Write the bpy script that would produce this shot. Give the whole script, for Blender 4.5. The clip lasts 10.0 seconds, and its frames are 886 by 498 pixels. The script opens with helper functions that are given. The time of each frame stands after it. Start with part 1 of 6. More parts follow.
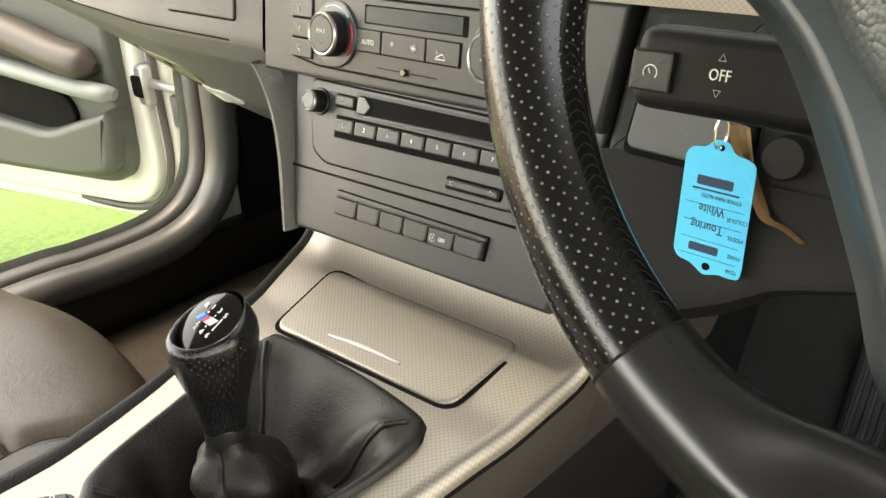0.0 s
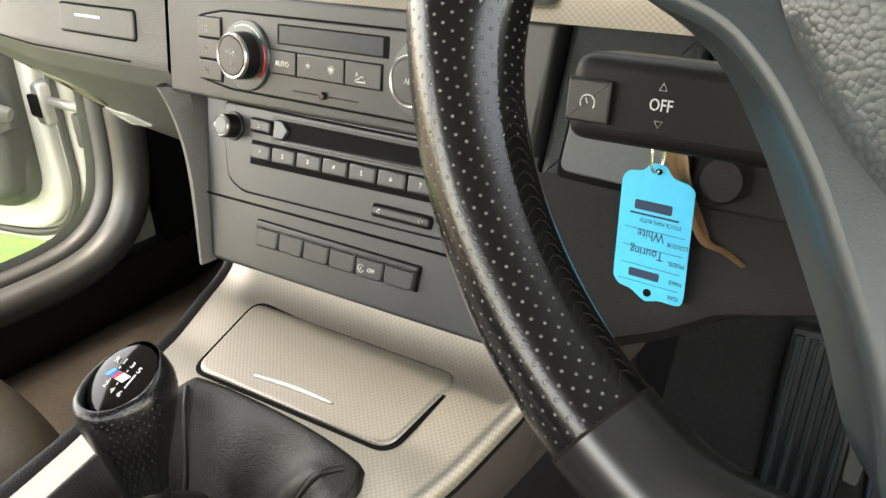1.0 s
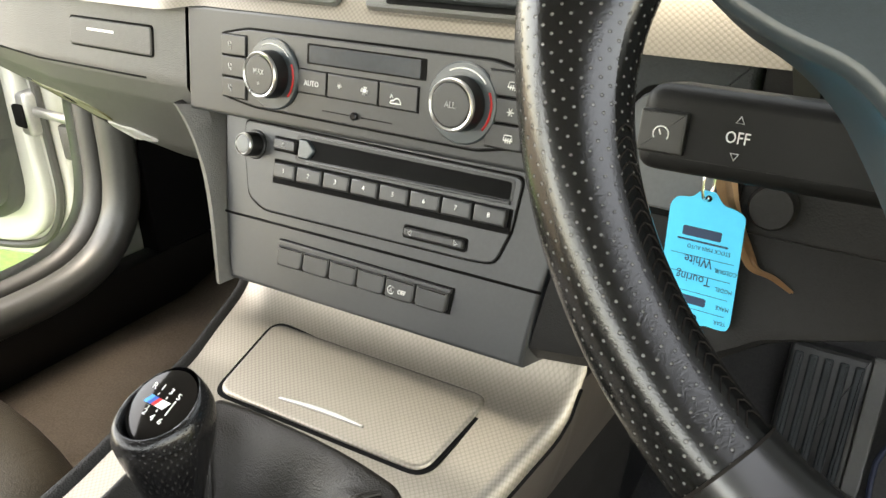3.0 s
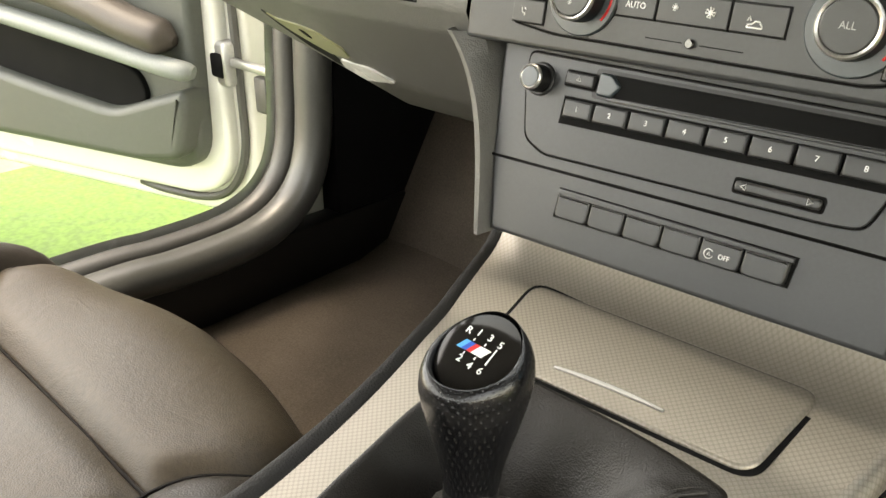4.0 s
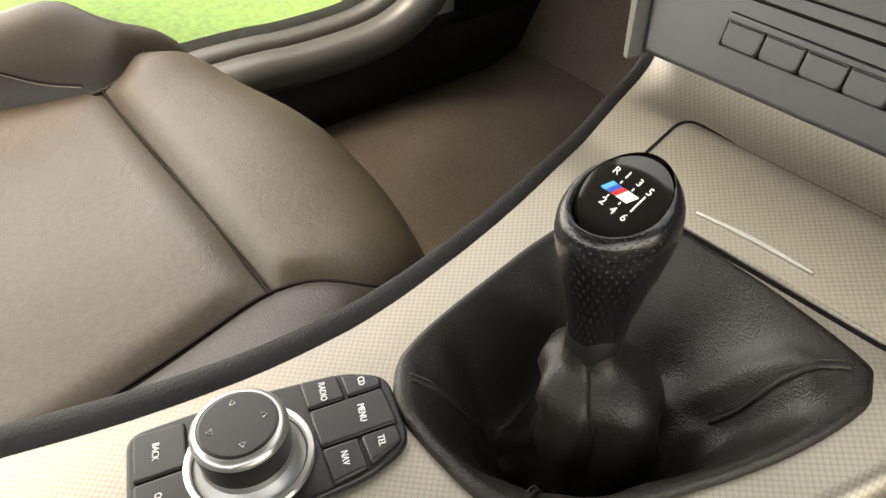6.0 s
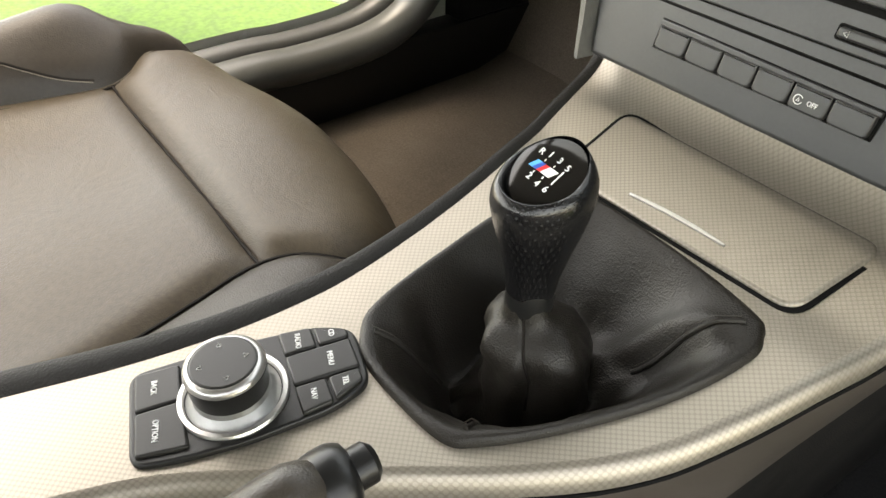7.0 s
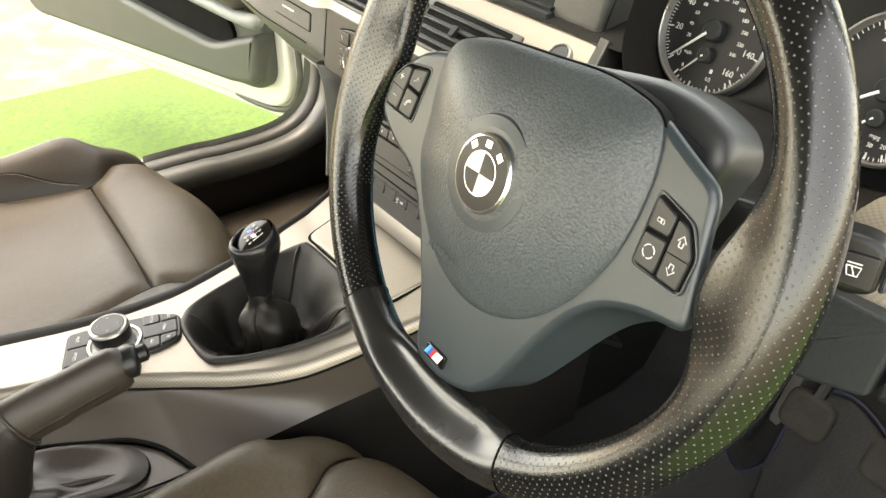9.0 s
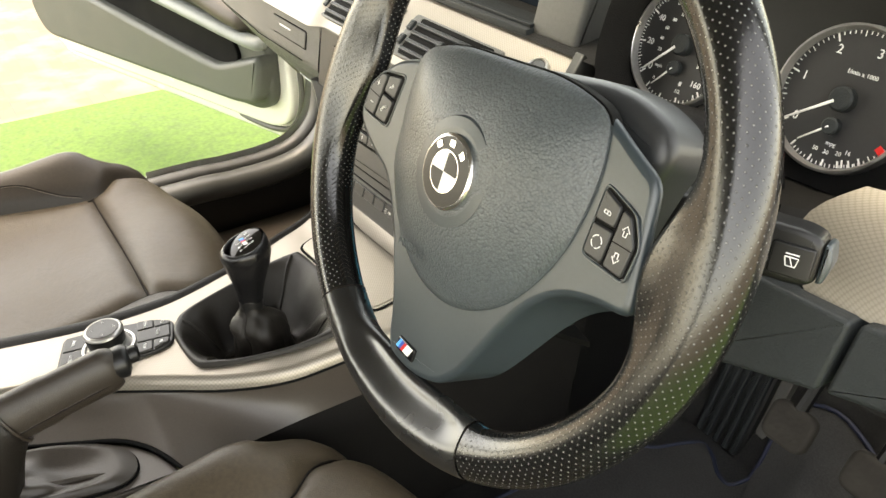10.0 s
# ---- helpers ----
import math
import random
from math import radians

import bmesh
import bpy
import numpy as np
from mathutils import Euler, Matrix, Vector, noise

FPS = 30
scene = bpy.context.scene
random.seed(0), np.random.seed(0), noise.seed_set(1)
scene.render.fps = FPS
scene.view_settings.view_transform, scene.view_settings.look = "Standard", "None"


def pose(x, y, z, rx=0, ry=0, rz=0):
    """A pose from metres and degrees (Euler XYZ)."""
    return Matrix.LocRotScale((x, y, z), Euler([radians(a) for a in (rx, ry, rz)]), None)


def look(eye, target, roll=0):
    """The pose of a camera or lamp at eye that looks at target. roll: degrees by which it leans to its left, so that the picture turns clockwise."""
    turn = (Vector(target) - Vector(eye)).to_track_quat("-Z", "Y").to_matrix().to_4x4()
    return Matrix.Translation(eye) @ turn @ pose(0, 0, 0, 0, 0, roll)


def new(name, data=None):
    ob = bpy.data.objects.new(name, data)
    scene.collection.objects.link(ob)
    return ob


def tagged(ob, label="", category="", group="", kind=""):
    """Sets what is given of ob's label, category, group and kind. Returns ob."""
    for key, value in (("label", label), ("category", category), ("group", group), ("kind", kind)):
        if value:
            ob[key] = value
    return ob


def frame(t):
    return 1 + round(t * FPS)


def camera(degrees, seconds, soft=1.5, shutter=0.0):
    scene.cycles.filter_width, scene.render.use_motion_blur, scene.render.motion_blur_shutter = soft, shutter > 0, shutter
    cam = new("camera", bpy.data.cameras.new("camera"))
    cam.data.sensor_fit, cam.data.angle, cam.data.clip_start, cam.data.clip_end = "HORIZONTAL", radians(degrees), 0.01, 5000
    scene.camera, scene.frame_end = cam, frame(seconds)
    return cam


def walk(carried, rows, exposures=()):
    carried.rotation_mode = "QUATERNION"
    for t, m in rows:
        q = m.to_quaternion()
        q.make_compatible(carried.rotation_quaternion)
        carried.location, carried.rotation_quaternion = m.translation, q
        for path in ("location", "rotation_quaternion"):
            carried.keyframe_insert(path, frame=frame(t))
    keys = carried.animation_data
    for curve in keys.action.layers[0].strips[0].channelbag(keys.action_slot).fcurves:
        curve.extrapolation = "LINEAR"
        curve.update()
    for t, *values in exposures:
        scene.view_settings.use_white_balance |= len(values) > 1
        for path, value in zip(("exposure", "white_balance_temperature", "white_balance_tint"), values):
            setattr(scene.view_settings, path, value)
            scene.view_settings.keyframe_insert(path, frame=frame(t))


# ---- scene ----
cam = camera(58.4, 10.0)
PATH = [
    (0, (0.366, -0.19, 0.956), (-0.866, 1.112, 0.069), -2.6),
    (0.5, (0.344, -0.188, 0.948), (-0.812, 1.181, 0.059), -2.6),
    (1, (0.344, -0.169, 0.962), (-0.741, 1.253, 0.067), -2.6),
    (1.5, (0.338, -0.167, 0.977), (-0.687, 1.299, 0.081), -2.1),
    (2, (0.332, -0.159, 0.975), (-0.665, 1.325, 0.079), -1.8),
    (3.5, (0.254, -0.209, 0.959), (-0.828, 1.239, 0.096), -0.4),
    (4, (0.187, -0.219, 0.913), (-1.048, 1.089, 0.038), 0.4),
    (4.5, (0.184, -0.215, 0.899), (-1.072, 0.901, -0.186), 0.5),
    (5, (0.167, -0.218, 0.909), (-1.047, 0.77, -0.336), 0.8),
    (6.5, (0.16, -0.207, 0.908), (-1.068, 0.715, -0.374), 0.6),
    (7, (0.222, -0.224, 0.934), (-1.015, 0.694, -0.342), 0.8),
    (7.5, (0.347, -0.22, 0.937), (-0.919, 0.688, -0.318), 0.6),
    (8, (0.511, -0.212, 1.012), (-0.771, 0.663, -0.25), 0.0),
    (8.5, (0.646, -0.226, 1.152), (-0.661, 0.644, -0.088), -1.1),
    (9, (0.679, -0.214, 1.17), (-0.699, 0.696, 0.042), -1.1),
    (9.5, (0.698, -0.207, 1.168), (-0.713, 0.717, 0.093), -1.0),
    (10, (0.717, -0.21, 1.167), (-0.703, 0.703, 0.095), -1.0),
]
walk(cam, [(t, look(eye, target, roll)) for t, eye, target, roll in PATH], [(0.0, 1.75, 9000.0, 9.9), (2.0, 1.92, 8000.0, 9.0), (3.5, 1.92, 8700.0, 8.6), (4.0, 1.80, 9000.0, 8.8), (4.5, 1.77, 9200.0, 9.0), (6.5, 1.82, 9200.0, 8.8), (7.5, 1.86, 8200.0, 7.6), (8.0, 1.98, 8200.0, 9.2), (8.5, 2.05, 9600.0, 7.4), (9.2, 1.70, 9100.0, 9.4), (10.0, 1.64, 9100.0, 9.4)])

import functools

# ---- light ----
world = bpy.data.worlds.new("sky")
scene.world = world
world.use_nodes = True
wn = world.node_tree.nodes
sky = wn.new("ShaderNodeTexSky")
sky.sky_type = "NISHITA"
sky.sun_disc = False
sky.sun_elevation = radians(68)
sky.sun_rotation = radians(246)
wn["Background"].inputs["Strength"].default_value = 0.5
haze = wn.new("ShaderNodeHueSaturation")
haze.inputs["Saturation"].default_value = 0.55
world.node_tree.links.new(sky.outputs[0], haze.inputs["Color"])
world.node_tree.links.new(haze.outputs[0], wn["Background"].inputs["Color"])

sun = new("sun", bpy.data.lights.new("sun", "SUN"))
sun.data.energy = 0.5
sun.data.angle = radians(30)
sun.data.color = (1.0, 0.95, 0.87)
sun.matrix_world = look((-1.1, -0.5, 3.0), (0, 0, 0))


# ---- materials ----
def node_mat(name, rough=0.5, metal=0.0, spec=0.5):
    m = bpy.data.materials.new(name)
    m.use_nodes = True
    b = m.node_tree.nodes["Principled BSDF"]
    b.inputs["Roughness"].default_value = rough
    b.inputs["Metallic"].default_value = metal
    b.inputs["Specular IOR Level"].default_value = spec
    return m, m.node_tree.nodes, m.node_tree.links, b


def add(nodes, kind, **values):
    n = nodes.new(kind)
    for key, value in values.items():
        n.inputs[key].default_value = value
    return n


def surface_mat(name, base, rough=0.5, metal=0.0, vary=0.12, grain=700.0, relief=0.15, spec=0.5, cells=False, blotch=9.0, coat=0.0, wrinkle=0.0):
    """A plain surface with two scales of variation and a fine relief; a negative relief gives raised pebbles with shade
    painted between them.
    """
    m, n, l, b = node_mat(name, rough, metal, spec)
    co = n.new("ShaderNodeTexCoord")
    big = add(n, "ShaderNodeTexNoise", Scale=blotch, Detail=4.0)
    fine = add(n, "ShaderNodeTexNoise", Scale=grain * 0.3, Detail=3.0)
    for t in (big, fine):
        l.new(co.outputs["Object"], t.inputs["Vector"])
    both = n.new("ShaderNodeMath")
    both.operation = "ADD"
    l.new(big.outputs["Fac"], both.inputs[0])
    l.new(fine.outputs["Fac"], both.inputs[1])
    mix = n.new("ShaderNodeMix")
    mix.data_type = "RGBA"
    mix.inputs["A"].default_value = (*[c * (1 - vary) for c in base], 1)
    mix.inputs["B"].default_value = (*[min(1, c * (1 + vary)) for c in base], 1)
    half = n.new("ShaderNodeMapRange")
    half.inputs["From Min"].default_value, half.inputs["From Max"].default_value = 0.6, 1.4
    l.new(both.outputs[0], half.inputs["Value"])
    l.new(half.outputs[0], mix.inputs["Factor"])
    l.new(mix.outputs["Result"], b.inputs["Base Color"])
    r = n.new("ShaderNodeMapRange")
    r.inputs["From Min"].default_value, r.inputs["From Max"].default_value = 0.3, 0.7
    r.inputs["To Min"].default_value, r.inputs["To Max"].default_value = max(0.02, rough * 0.85), min(1, rough * 1.15)
    l.new(big.outputs["Fac"], r.inputs["Value"])
    l.new(r.outputs[0], b.inputs["Roughness"])
    if relief:
        if cells:
            g = add(n, "ShaderNodeTexVoronoi", Scale=grain)
            g.feature = "F1"
            out = g.outputs["Distance"]
        else:
            g = add(n, "ShaderNodeTexNoise", Scale=grain, Detail=2.0)
            out = g.outputs["Fac"]
        l.new(co.outputs["Object"], g.inputs["Vector"])
        if relief < 0:
            # rounded pebbles, with shade painted into the colour of the valleys
            pebble = n.new("ShaderNodeMath")
            pebble.operation = "MULTIPLY"
            l.new(out, pebble.inputs[0])
            l.new(out, pebble.inputs[1])
            out = pebble.outputs[0]
            valley_shade = n.new("ShaderNodeMapRange")
            valley_shade.inputs["From Max"].default_value = 0.40
            valley_shade.inputs["To Min"].default_value, valley_shade.inputs["To Max"].default_value = 1.09, 0.76
            l.new(out, valley_shade.inputs["Value"])
            shaded_base = n.new("ShaderNodeVectorMath")
            shaded_base.operation = "SCALE"
            l.new(mix.outputs["Result"], shaded_base.inputs[0])
            l.new(valley_shade.outputs[0], shaded_base.inputs["Scale"])
            l.new(shaded_base.outputs[0], b.inputs["Base Color"])
        bump = add(n, "ShaderNodeBump", Strength=abs(relief), Distance=0.0006)
        bump.invert = relief < 0
        l.new(out, bump.inputs["Height"])
        l.new(bump.outputs[0], b.inputs["Normal"])
        if wrinkle:
            warp = add(n, "ShaderNodeTexNoise", Scale=17.0, Detail=4.0, Distortion=1.2)
            l.new(co.outputs["Object"], warp.inputs["Vector"])
            line = n.new("ShaderNodeMath")
            line.operation = "PINGPONG"
            line.inputs[1].default_value = 0.09
            l.new(warp.outputs["Fac"], line.inputs[0])
            crease = add(n, "ShaderNodeBump", Strength=wrinkle, Distance=0.012)
            l.new(line.outputs[0], crease.inputs["Height"])
            l.new(crease.outputs[0], bump.inputs["Normal"])
    b.inputs["Coat Weight"].default_value = coat
    b.inputs["Coat Roughness"].default_value = 0.08
    return m


def dotted_mat(name, base, dot, pitch, rough, metal=0.0, pit=True, size=0.3, relief=0.6, turn=45.0, vary=0.1, depth=0.0006, spec=0.5, fuzz=0.15):
    """Rows of small pits or bumps laid out on the UV map, which is in metres."""
    m, n, l, b = node_mat(name, rough, metal, spec)
    uv = n.new("ShaderNodeUVMap")
    place = n.new("ShaderNodeMapping")
    place.inputs["Scale"].default_value = (1 / pitch, 1 / pitch, 1)
    place.inputs["Rotation"].default_value = (0, 0, radians(turn))
    l.new(uv.outputs[0], place.inputs["Vector"])
    cell = add(n, "ShaderNodeTexVoronoi", Scale=1.0, Randomness=0.0)
    cell.voronoi_dimensions = "2D"
    l.new(place.outputs[0], cell.inputs["Vector"])
    step = n.new("ShaderNodeMapRange")
    step.interpolation_type = "SMOOTHSTEP"
    step.inputs["From Min"].default_value, step.inputs["From Max"].default_value = size * 0.6, size * 1.25
    l.new(cell.outputs["Distance"], step.inputs["Value"])
    co = n.new("ShaderNodeTexCoord")
    big = add(n, "ShaderNodeTexNoise", Scale=14.0, Detail=5.0)
    l.new(co.outputs["Object"], big.inputs["Vector"])
    tone = n.new("ShaderNodeMix")
    tone.data_type = "RGBA"
    tone.inputs["A"].default_value = (*[c * (1 - vary) for c in base], 1)
    tone.inputs["B"].default_value = (*[min(1, c * (1 + vary)) for c in base], 1)
    l.new(big.outputs["Fac"], tone.inputs["Factor"])
    mix = n.new("ShaderNodeMix")
    mix.data_type = "RGBA"
    mix.inputs["A"].default_value = (*dot, 1)
    l.new(step.outputs[0], mix.inputs["Factor"])
    l.new(tone.outputs["Result"], mix.inputs["B"])
    l.new(mix.outputs["Result"], b.inputs["Base Color"])
    fine = add(n, "ShaderNodeTexNoise", Scale=1500.0, Detail=2.0)
    l.new(co.outputs["Object"], fine.inputs["Vector"])
    height = n.new("ShaderNodeMath")
    height.operation = "MULTIPLY_ADD"
    height.inputs[1].default_value = fuzz
    l.new(fine.outputs["Fac"], height.inputs[0])
    l.new(step.outputs[0], height.inputs[2])
    bump = add(n, "ShaderNodeBump", Strength=relief, Distance=depth)
    bump.invert = not pit
    l.new(height.outputs[0], bump.inputs["Height"])
    l.new(bump.outputs[0], b.inputs["Normal"])
    return m


SOFT = surface_mat("grained_dash_plastic", (0.090, 0.088, 0.082), 0.5, grain=900, relief=0.4, cells=True)
LOWER = surface_mat("charcoal_grained_plastic", (0.019, 0.0225, 0.024), 0.5, grain=700, relief=0.4, cells=True, spec=0.25)
KNEE = surface_mat("black_grained_plastic", (0.0125, 0.012, 0.0118), 0.5, grain=900, relief=0.22, cells=True, spec=0.18)
FASCIA = surface_mat("smooth_fascia_plastic", (0.0265, 0.028, 0.0295), 0.38, grain=1600, relief=0.1)
FLANK = surface_mat("dark_grey_flank_plastic", (0.066, 0.055, 0.046), 0.34, grain=1500, relief=0.12)
BUTTON = surface_mat("dark_button_plastic", (0.0245, 0.0255, 0.0265), 0.38, grain=1800, relief=0.08)
BLACK = surface_mat("black_plastic", (0.009, 0.009, 0.009), 0.35, grain=1500, relief=0.1, spec=0.35)
# Near-black for joints, and for flat plates standing in for shaded hollows.
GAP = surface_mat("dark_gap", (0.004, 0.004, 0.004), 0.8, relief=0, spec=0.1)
GLOSS = surface_mat("gloss_black", (0.006, 0.006, 0.007), 0.08, relief=0, coat=0.6)
SMOKED = surface_mat("smoked_gloss_cap", (0.010, 0.009, 0.008), 0.10, relief=0, spec=0.35)
KEY = surface_mat("black_key_plastic", (0.012, 0.0115, 0.0105), 0.38, grain=1800, relief=0.08, spec=0.4)
LAMP_PANEL = surface_mat("dull_lamp_cover", (0.17, 0.165, 0.085), 0.45, relief=0)
LENS = surface_mat("pale_lens", (0.5, 0.5, 0.46), 0.3, relief=0)
LIGHTGREY = surface_mat("light_grey_plastic", (0.065, 0.070, 0.074), 0.45, grain=1400, relief=0.1)
SILVER = dotted_mat("textured_silver_trim", (0.25, 0.221, 0.182), (0.31, 0.278, 0.235), 0.0026, 0.40, 0.70, pit=False, size=0.46, relief=0.09, depth=0.0005)
PEDAL = surface_mat("dusty_pedal_rubber", (0.042, 0.038, 0.034), 0.8, grain=130, relief=1.0, cells=True, vary=0.3, spec=0.2)
SILVER_EDGE = surface_mat("satin_silver", (0.5, 0.49, 0.47), 0.3, 0.85, grain=1600, relief=0.06)
CHROME = surface_mat("satin_chrome", (0.86, 0.85, 0.83), 0.24, 1.0, vary=0.04, relief=0)
LEATHER = surface_mat("grey_brown_leather", (0.057, 0.0435, 0.0285), 0.44, grain=800, relief=0.34, cells=True, vary=0.25, blotch=6, wrinkle=0.12, spec=0.3)
# Darker copy of the grey-brown leather, for the passenger bolsters only.
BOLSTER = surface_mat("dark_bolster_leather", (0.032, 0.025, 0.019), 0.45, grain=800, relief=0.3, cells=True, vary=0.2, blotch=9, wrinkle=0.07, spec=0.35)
STITCH = surface_mat("pale_thread", (0.26, 0.22, 0.18), 0.7, relief=0)
DIM = surface_mat("dark_grained_plastic", (0.014, 0.013, 0.012), 0.6, grain=700, relief=0.6, cells=True, spec=0.2)
SEAM = surface_mat("dark_leather_seam", (0.010, 0.008, 0.007), 0.8, grain=900, relief=0.3, spec=0.15)
BOOT = surface_mat("black_boot_leather", (0.0125, 0.0105, 0.0085), 0.42, grain=900, relief=0.4, cells=True, wrinkle=0.09, spec=0.3)
GAITER = surface_mat("dark_grey_gaiter_leather", (0.030, 0.0235, 0.0175), 0.46, grain=900, relief=0.3, cells=True, wrinkle=0.1)
RIM_SMOOTH = surface_mat("smooth_black_leather", (0.0045, 0.0045, 0.0045), 0.17, relief=0, spec=0.7)
RIM_GLOSSY = surface_mat("worn_glossy_leather", (0.010, 0.010, 0.010), 0.27, grain=60, relief=0.04, spec=1.0)
STALK = surface_mat("matt_black_stalk_plastic", (0.008, 0.008, 0.008), 0.5, grain=1600, relief=0.08, spec=0.2)
# The pale dot colour paints the light that the perforations catch.
RIM_DOTS = dotted_mat("perforated_black_leather", (0.006, 0.006, 0.006), (0.13, 0.13, 0.128), 0.0037, 0.19, pit=True, size=0.132, relief=0.9, depth=0.0009, spec=0.65, fuzz=0.06)
KNOB_DOTS = dotted_mat("perforated_knob_leather", (0.005, 0.005, 0.0055), (0.016, 0.016, 0.017), 0.0026, 0.27, pit=True, size=0.17, relief=0.6, spec=0.5, fuzz=0.04)
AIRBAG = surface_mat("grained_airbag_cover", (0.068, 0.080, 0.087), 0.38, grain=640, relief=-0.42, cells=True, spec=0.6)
SPOKE = surface_mat("dark_spoke_plastic", (0.026, 0.036, 0.042), 0.36, grain=1600, relief=0.08, spec=0.7)
CARPET = surface_mat("grey_brown_carpet", (0.112, 0.091, 0.072), 0.95, grain=1300, relief=1.0, vary=0.35, spec=0.1)
TUNNEL_CARPET = surface_mat("dark_tunnel_carpet", (0.048, 0.046, 0.045), 0.95, grain=1300, relief=1.0, vary=0.3, spec=0.1)
DARK_CARPET = surface_mat("black_carpet", (0.052, 0.051, 0.051), 0.95, grain=1300, relief=1.0, vary=0.3, spec=0.1)
RUBBER = surface_mat("black_rubber_seal", (0.056, 0.054, 0.049), 0.45, grain=900, relief=0.2, spec=0.5)
TRIM_GLOSS = surface_mat("satin_sill_trim", (0.064, 0.063, 0.056), 0.36, grain=1200, relief=0.08)
PAINT = surface_mat("white_car_paint", (0.62, 0.62, 0.56), 0.25, vary=0.02, relief=0, coat=0.5)
DOOR_TRIM = surface_mat("grained_door_trim", (0.062, 0.067, 0.058), 0.5, grain=700, relief=0.4, cells=True)
DOOR_PULL = surface_mat("grey_pull_handle", (0.19, 0.205, 0.19), 0.45, grain=900, relief=0.1)
ARMREST = surface_mat("brown_armrest", (0.058, 0.047, 0.037), 0.5, grain=620, relief=0.4, cells=True)
TAG = surface_mat("blue_paper_tag", (0.035, 0.56, 0.9), 0.6, grain=900, relief=0.05, vary=0.05)
INK = surface_mat("dark_ink", (0.02, 0.04, 0.09), 0.6, relief=0)
KRAFT = surface_mat("brown_leather_strap", (0.46, 0.30, 0.17), 0.6, grain=700, relief=0.3)
WHITE = surface_mat("white_print", (0.75, 0.75, 0.73), 0.5, relief=0, vary=0.02)
PRINT = surface_mat("pale_grey_print", (0.42, 0.42, 0.41), 0.5, relief=0, vary=0.02)
RED = surface_mat("red_print", (0.6, 0.02, 0.02), 0.4, relief=0, vary=0.05)
BLUE = surface_mat("blue_print", (0.02, 0.09, 0.42), 0.35, relief=0, vary=0.05)
SKYBLUE = surface_mat("pale_blue_print", (0.07, 0.38, 0.75), 0.35, relief=0, vary=0.05)
DISPLAY = surface_mat("dark_lcd", (0.014, 0.020, 0.03), 0.25, relief=0, blotch=40, spec=0.25)
DIAL = surface_mat("dial_face", (0.016, 0.016, 0.017), 0.55, grain=1500, relief=0.1)
GRASS = surface_mat("artificial_grass", (0.092, 0.15, 0.036), 0.9, grain=260, relief=1.0, vary=0.35, spec=0.15, blotch=30)
PIPING = surface_mat("blue_mat_piping", (0.010, 0.015, 0.04), 0.6, relief=0)
STEEL = surface_mat("grey_steel", (0.4, 0.4, 0.39), 0.4, 0.9, relief=0.1)
HEADLINER = surface_mat("grey_headliner", (0.13, 0.122, 0.11), 0.9, grain=900, relief=0.3)


def paving_mat():
    m, n, l, b = node_mat("pale_block_paving", 0.85)
    co = n.new("ShaderNodeTexCoord")
    brick = add(n, "ShaderNodeTexBrick", Scale=5.0)
    brick.inputs["Color1"].default_value = (0.19, 0.125, 0.072, 1)
    brick.inputs["Color2"].default_value = (0.22, 0.158, 0.095, 1)
    brick.inputs["Mortar"].default_value = (0.14, 0.11, 0.085, 1)
    brick.inputs["Mortar Size"].default_value = 0.012
    l.new(co.outputs["Object"], brick.inputs["Vector"])
    stain = add(n, "ShaderNodeTexNoise", Scale=6.0, Detail=6.0)
    l.new(co.outputs["Object"], stain.inputs["Vector"])
    mix = n.new("ShaderNodeMix")
    mix.data_type = "RGBA"
    ramp = n.new("ShaderNodeMapRange")
    ramp.inputs["From Min"].default_value, ramp.inputs["From Max"].default_value = 0.45, 0.62
    l.new(stain.outputs["Fac"], ramp.inputs["Value"])
    l.new(ramp.outputs[0], mix.inputs["Factor"])
    l.new(brick.outputs["Color"], mix.inputs["A"])
    mix.inputs["B"].default_value = (0.27, 0.215, 0.135, 1)
    l.new(mix.outputs["Result"], b.inputs["Base Color"])
    return m


def screen_mat():
    m = bpy.data.materials.new("tinted_windscreen")
    m.use_nodes = True
    n, l = m.node_tree.nodes, m.node_tree.links
    # Tint set to cut the light that reaches the dashboard trim.
    clear = add(n, "ShaderNodeBsdfTransparent", Color=(0.66, 0.70, 0.69, 1))
    shine = add(n, "ShaderNodeBsdfGlossy", Roughness=0.02)
    mix = add(n, "ShaderNodeMixShader", Fac=0.05)
    l.new(clear.outputs[0], mix.inputs[1])
    l.new(shine.outputs[0], mix.inputs[2])
    l.new(mix.outputs[0], n["Material Output"].inputs["Surface"])
    return m


SCREEN_GLASS = screen_mat()
PAVING = paving_mat()


# ---- mesh helpers ----
ROOT = {}


def thing(name, label, category, base=(0, 0, 0), m=None, group="", kind=""):
    ob = new(name)
    ob.empty_display_size = 0.05
    m = m or Matrix.Translation(base)
    ob.matrix_world = m
    ROOT[ob.name] = m.inverted()
    return tagged(ob, label, category, group, kind)


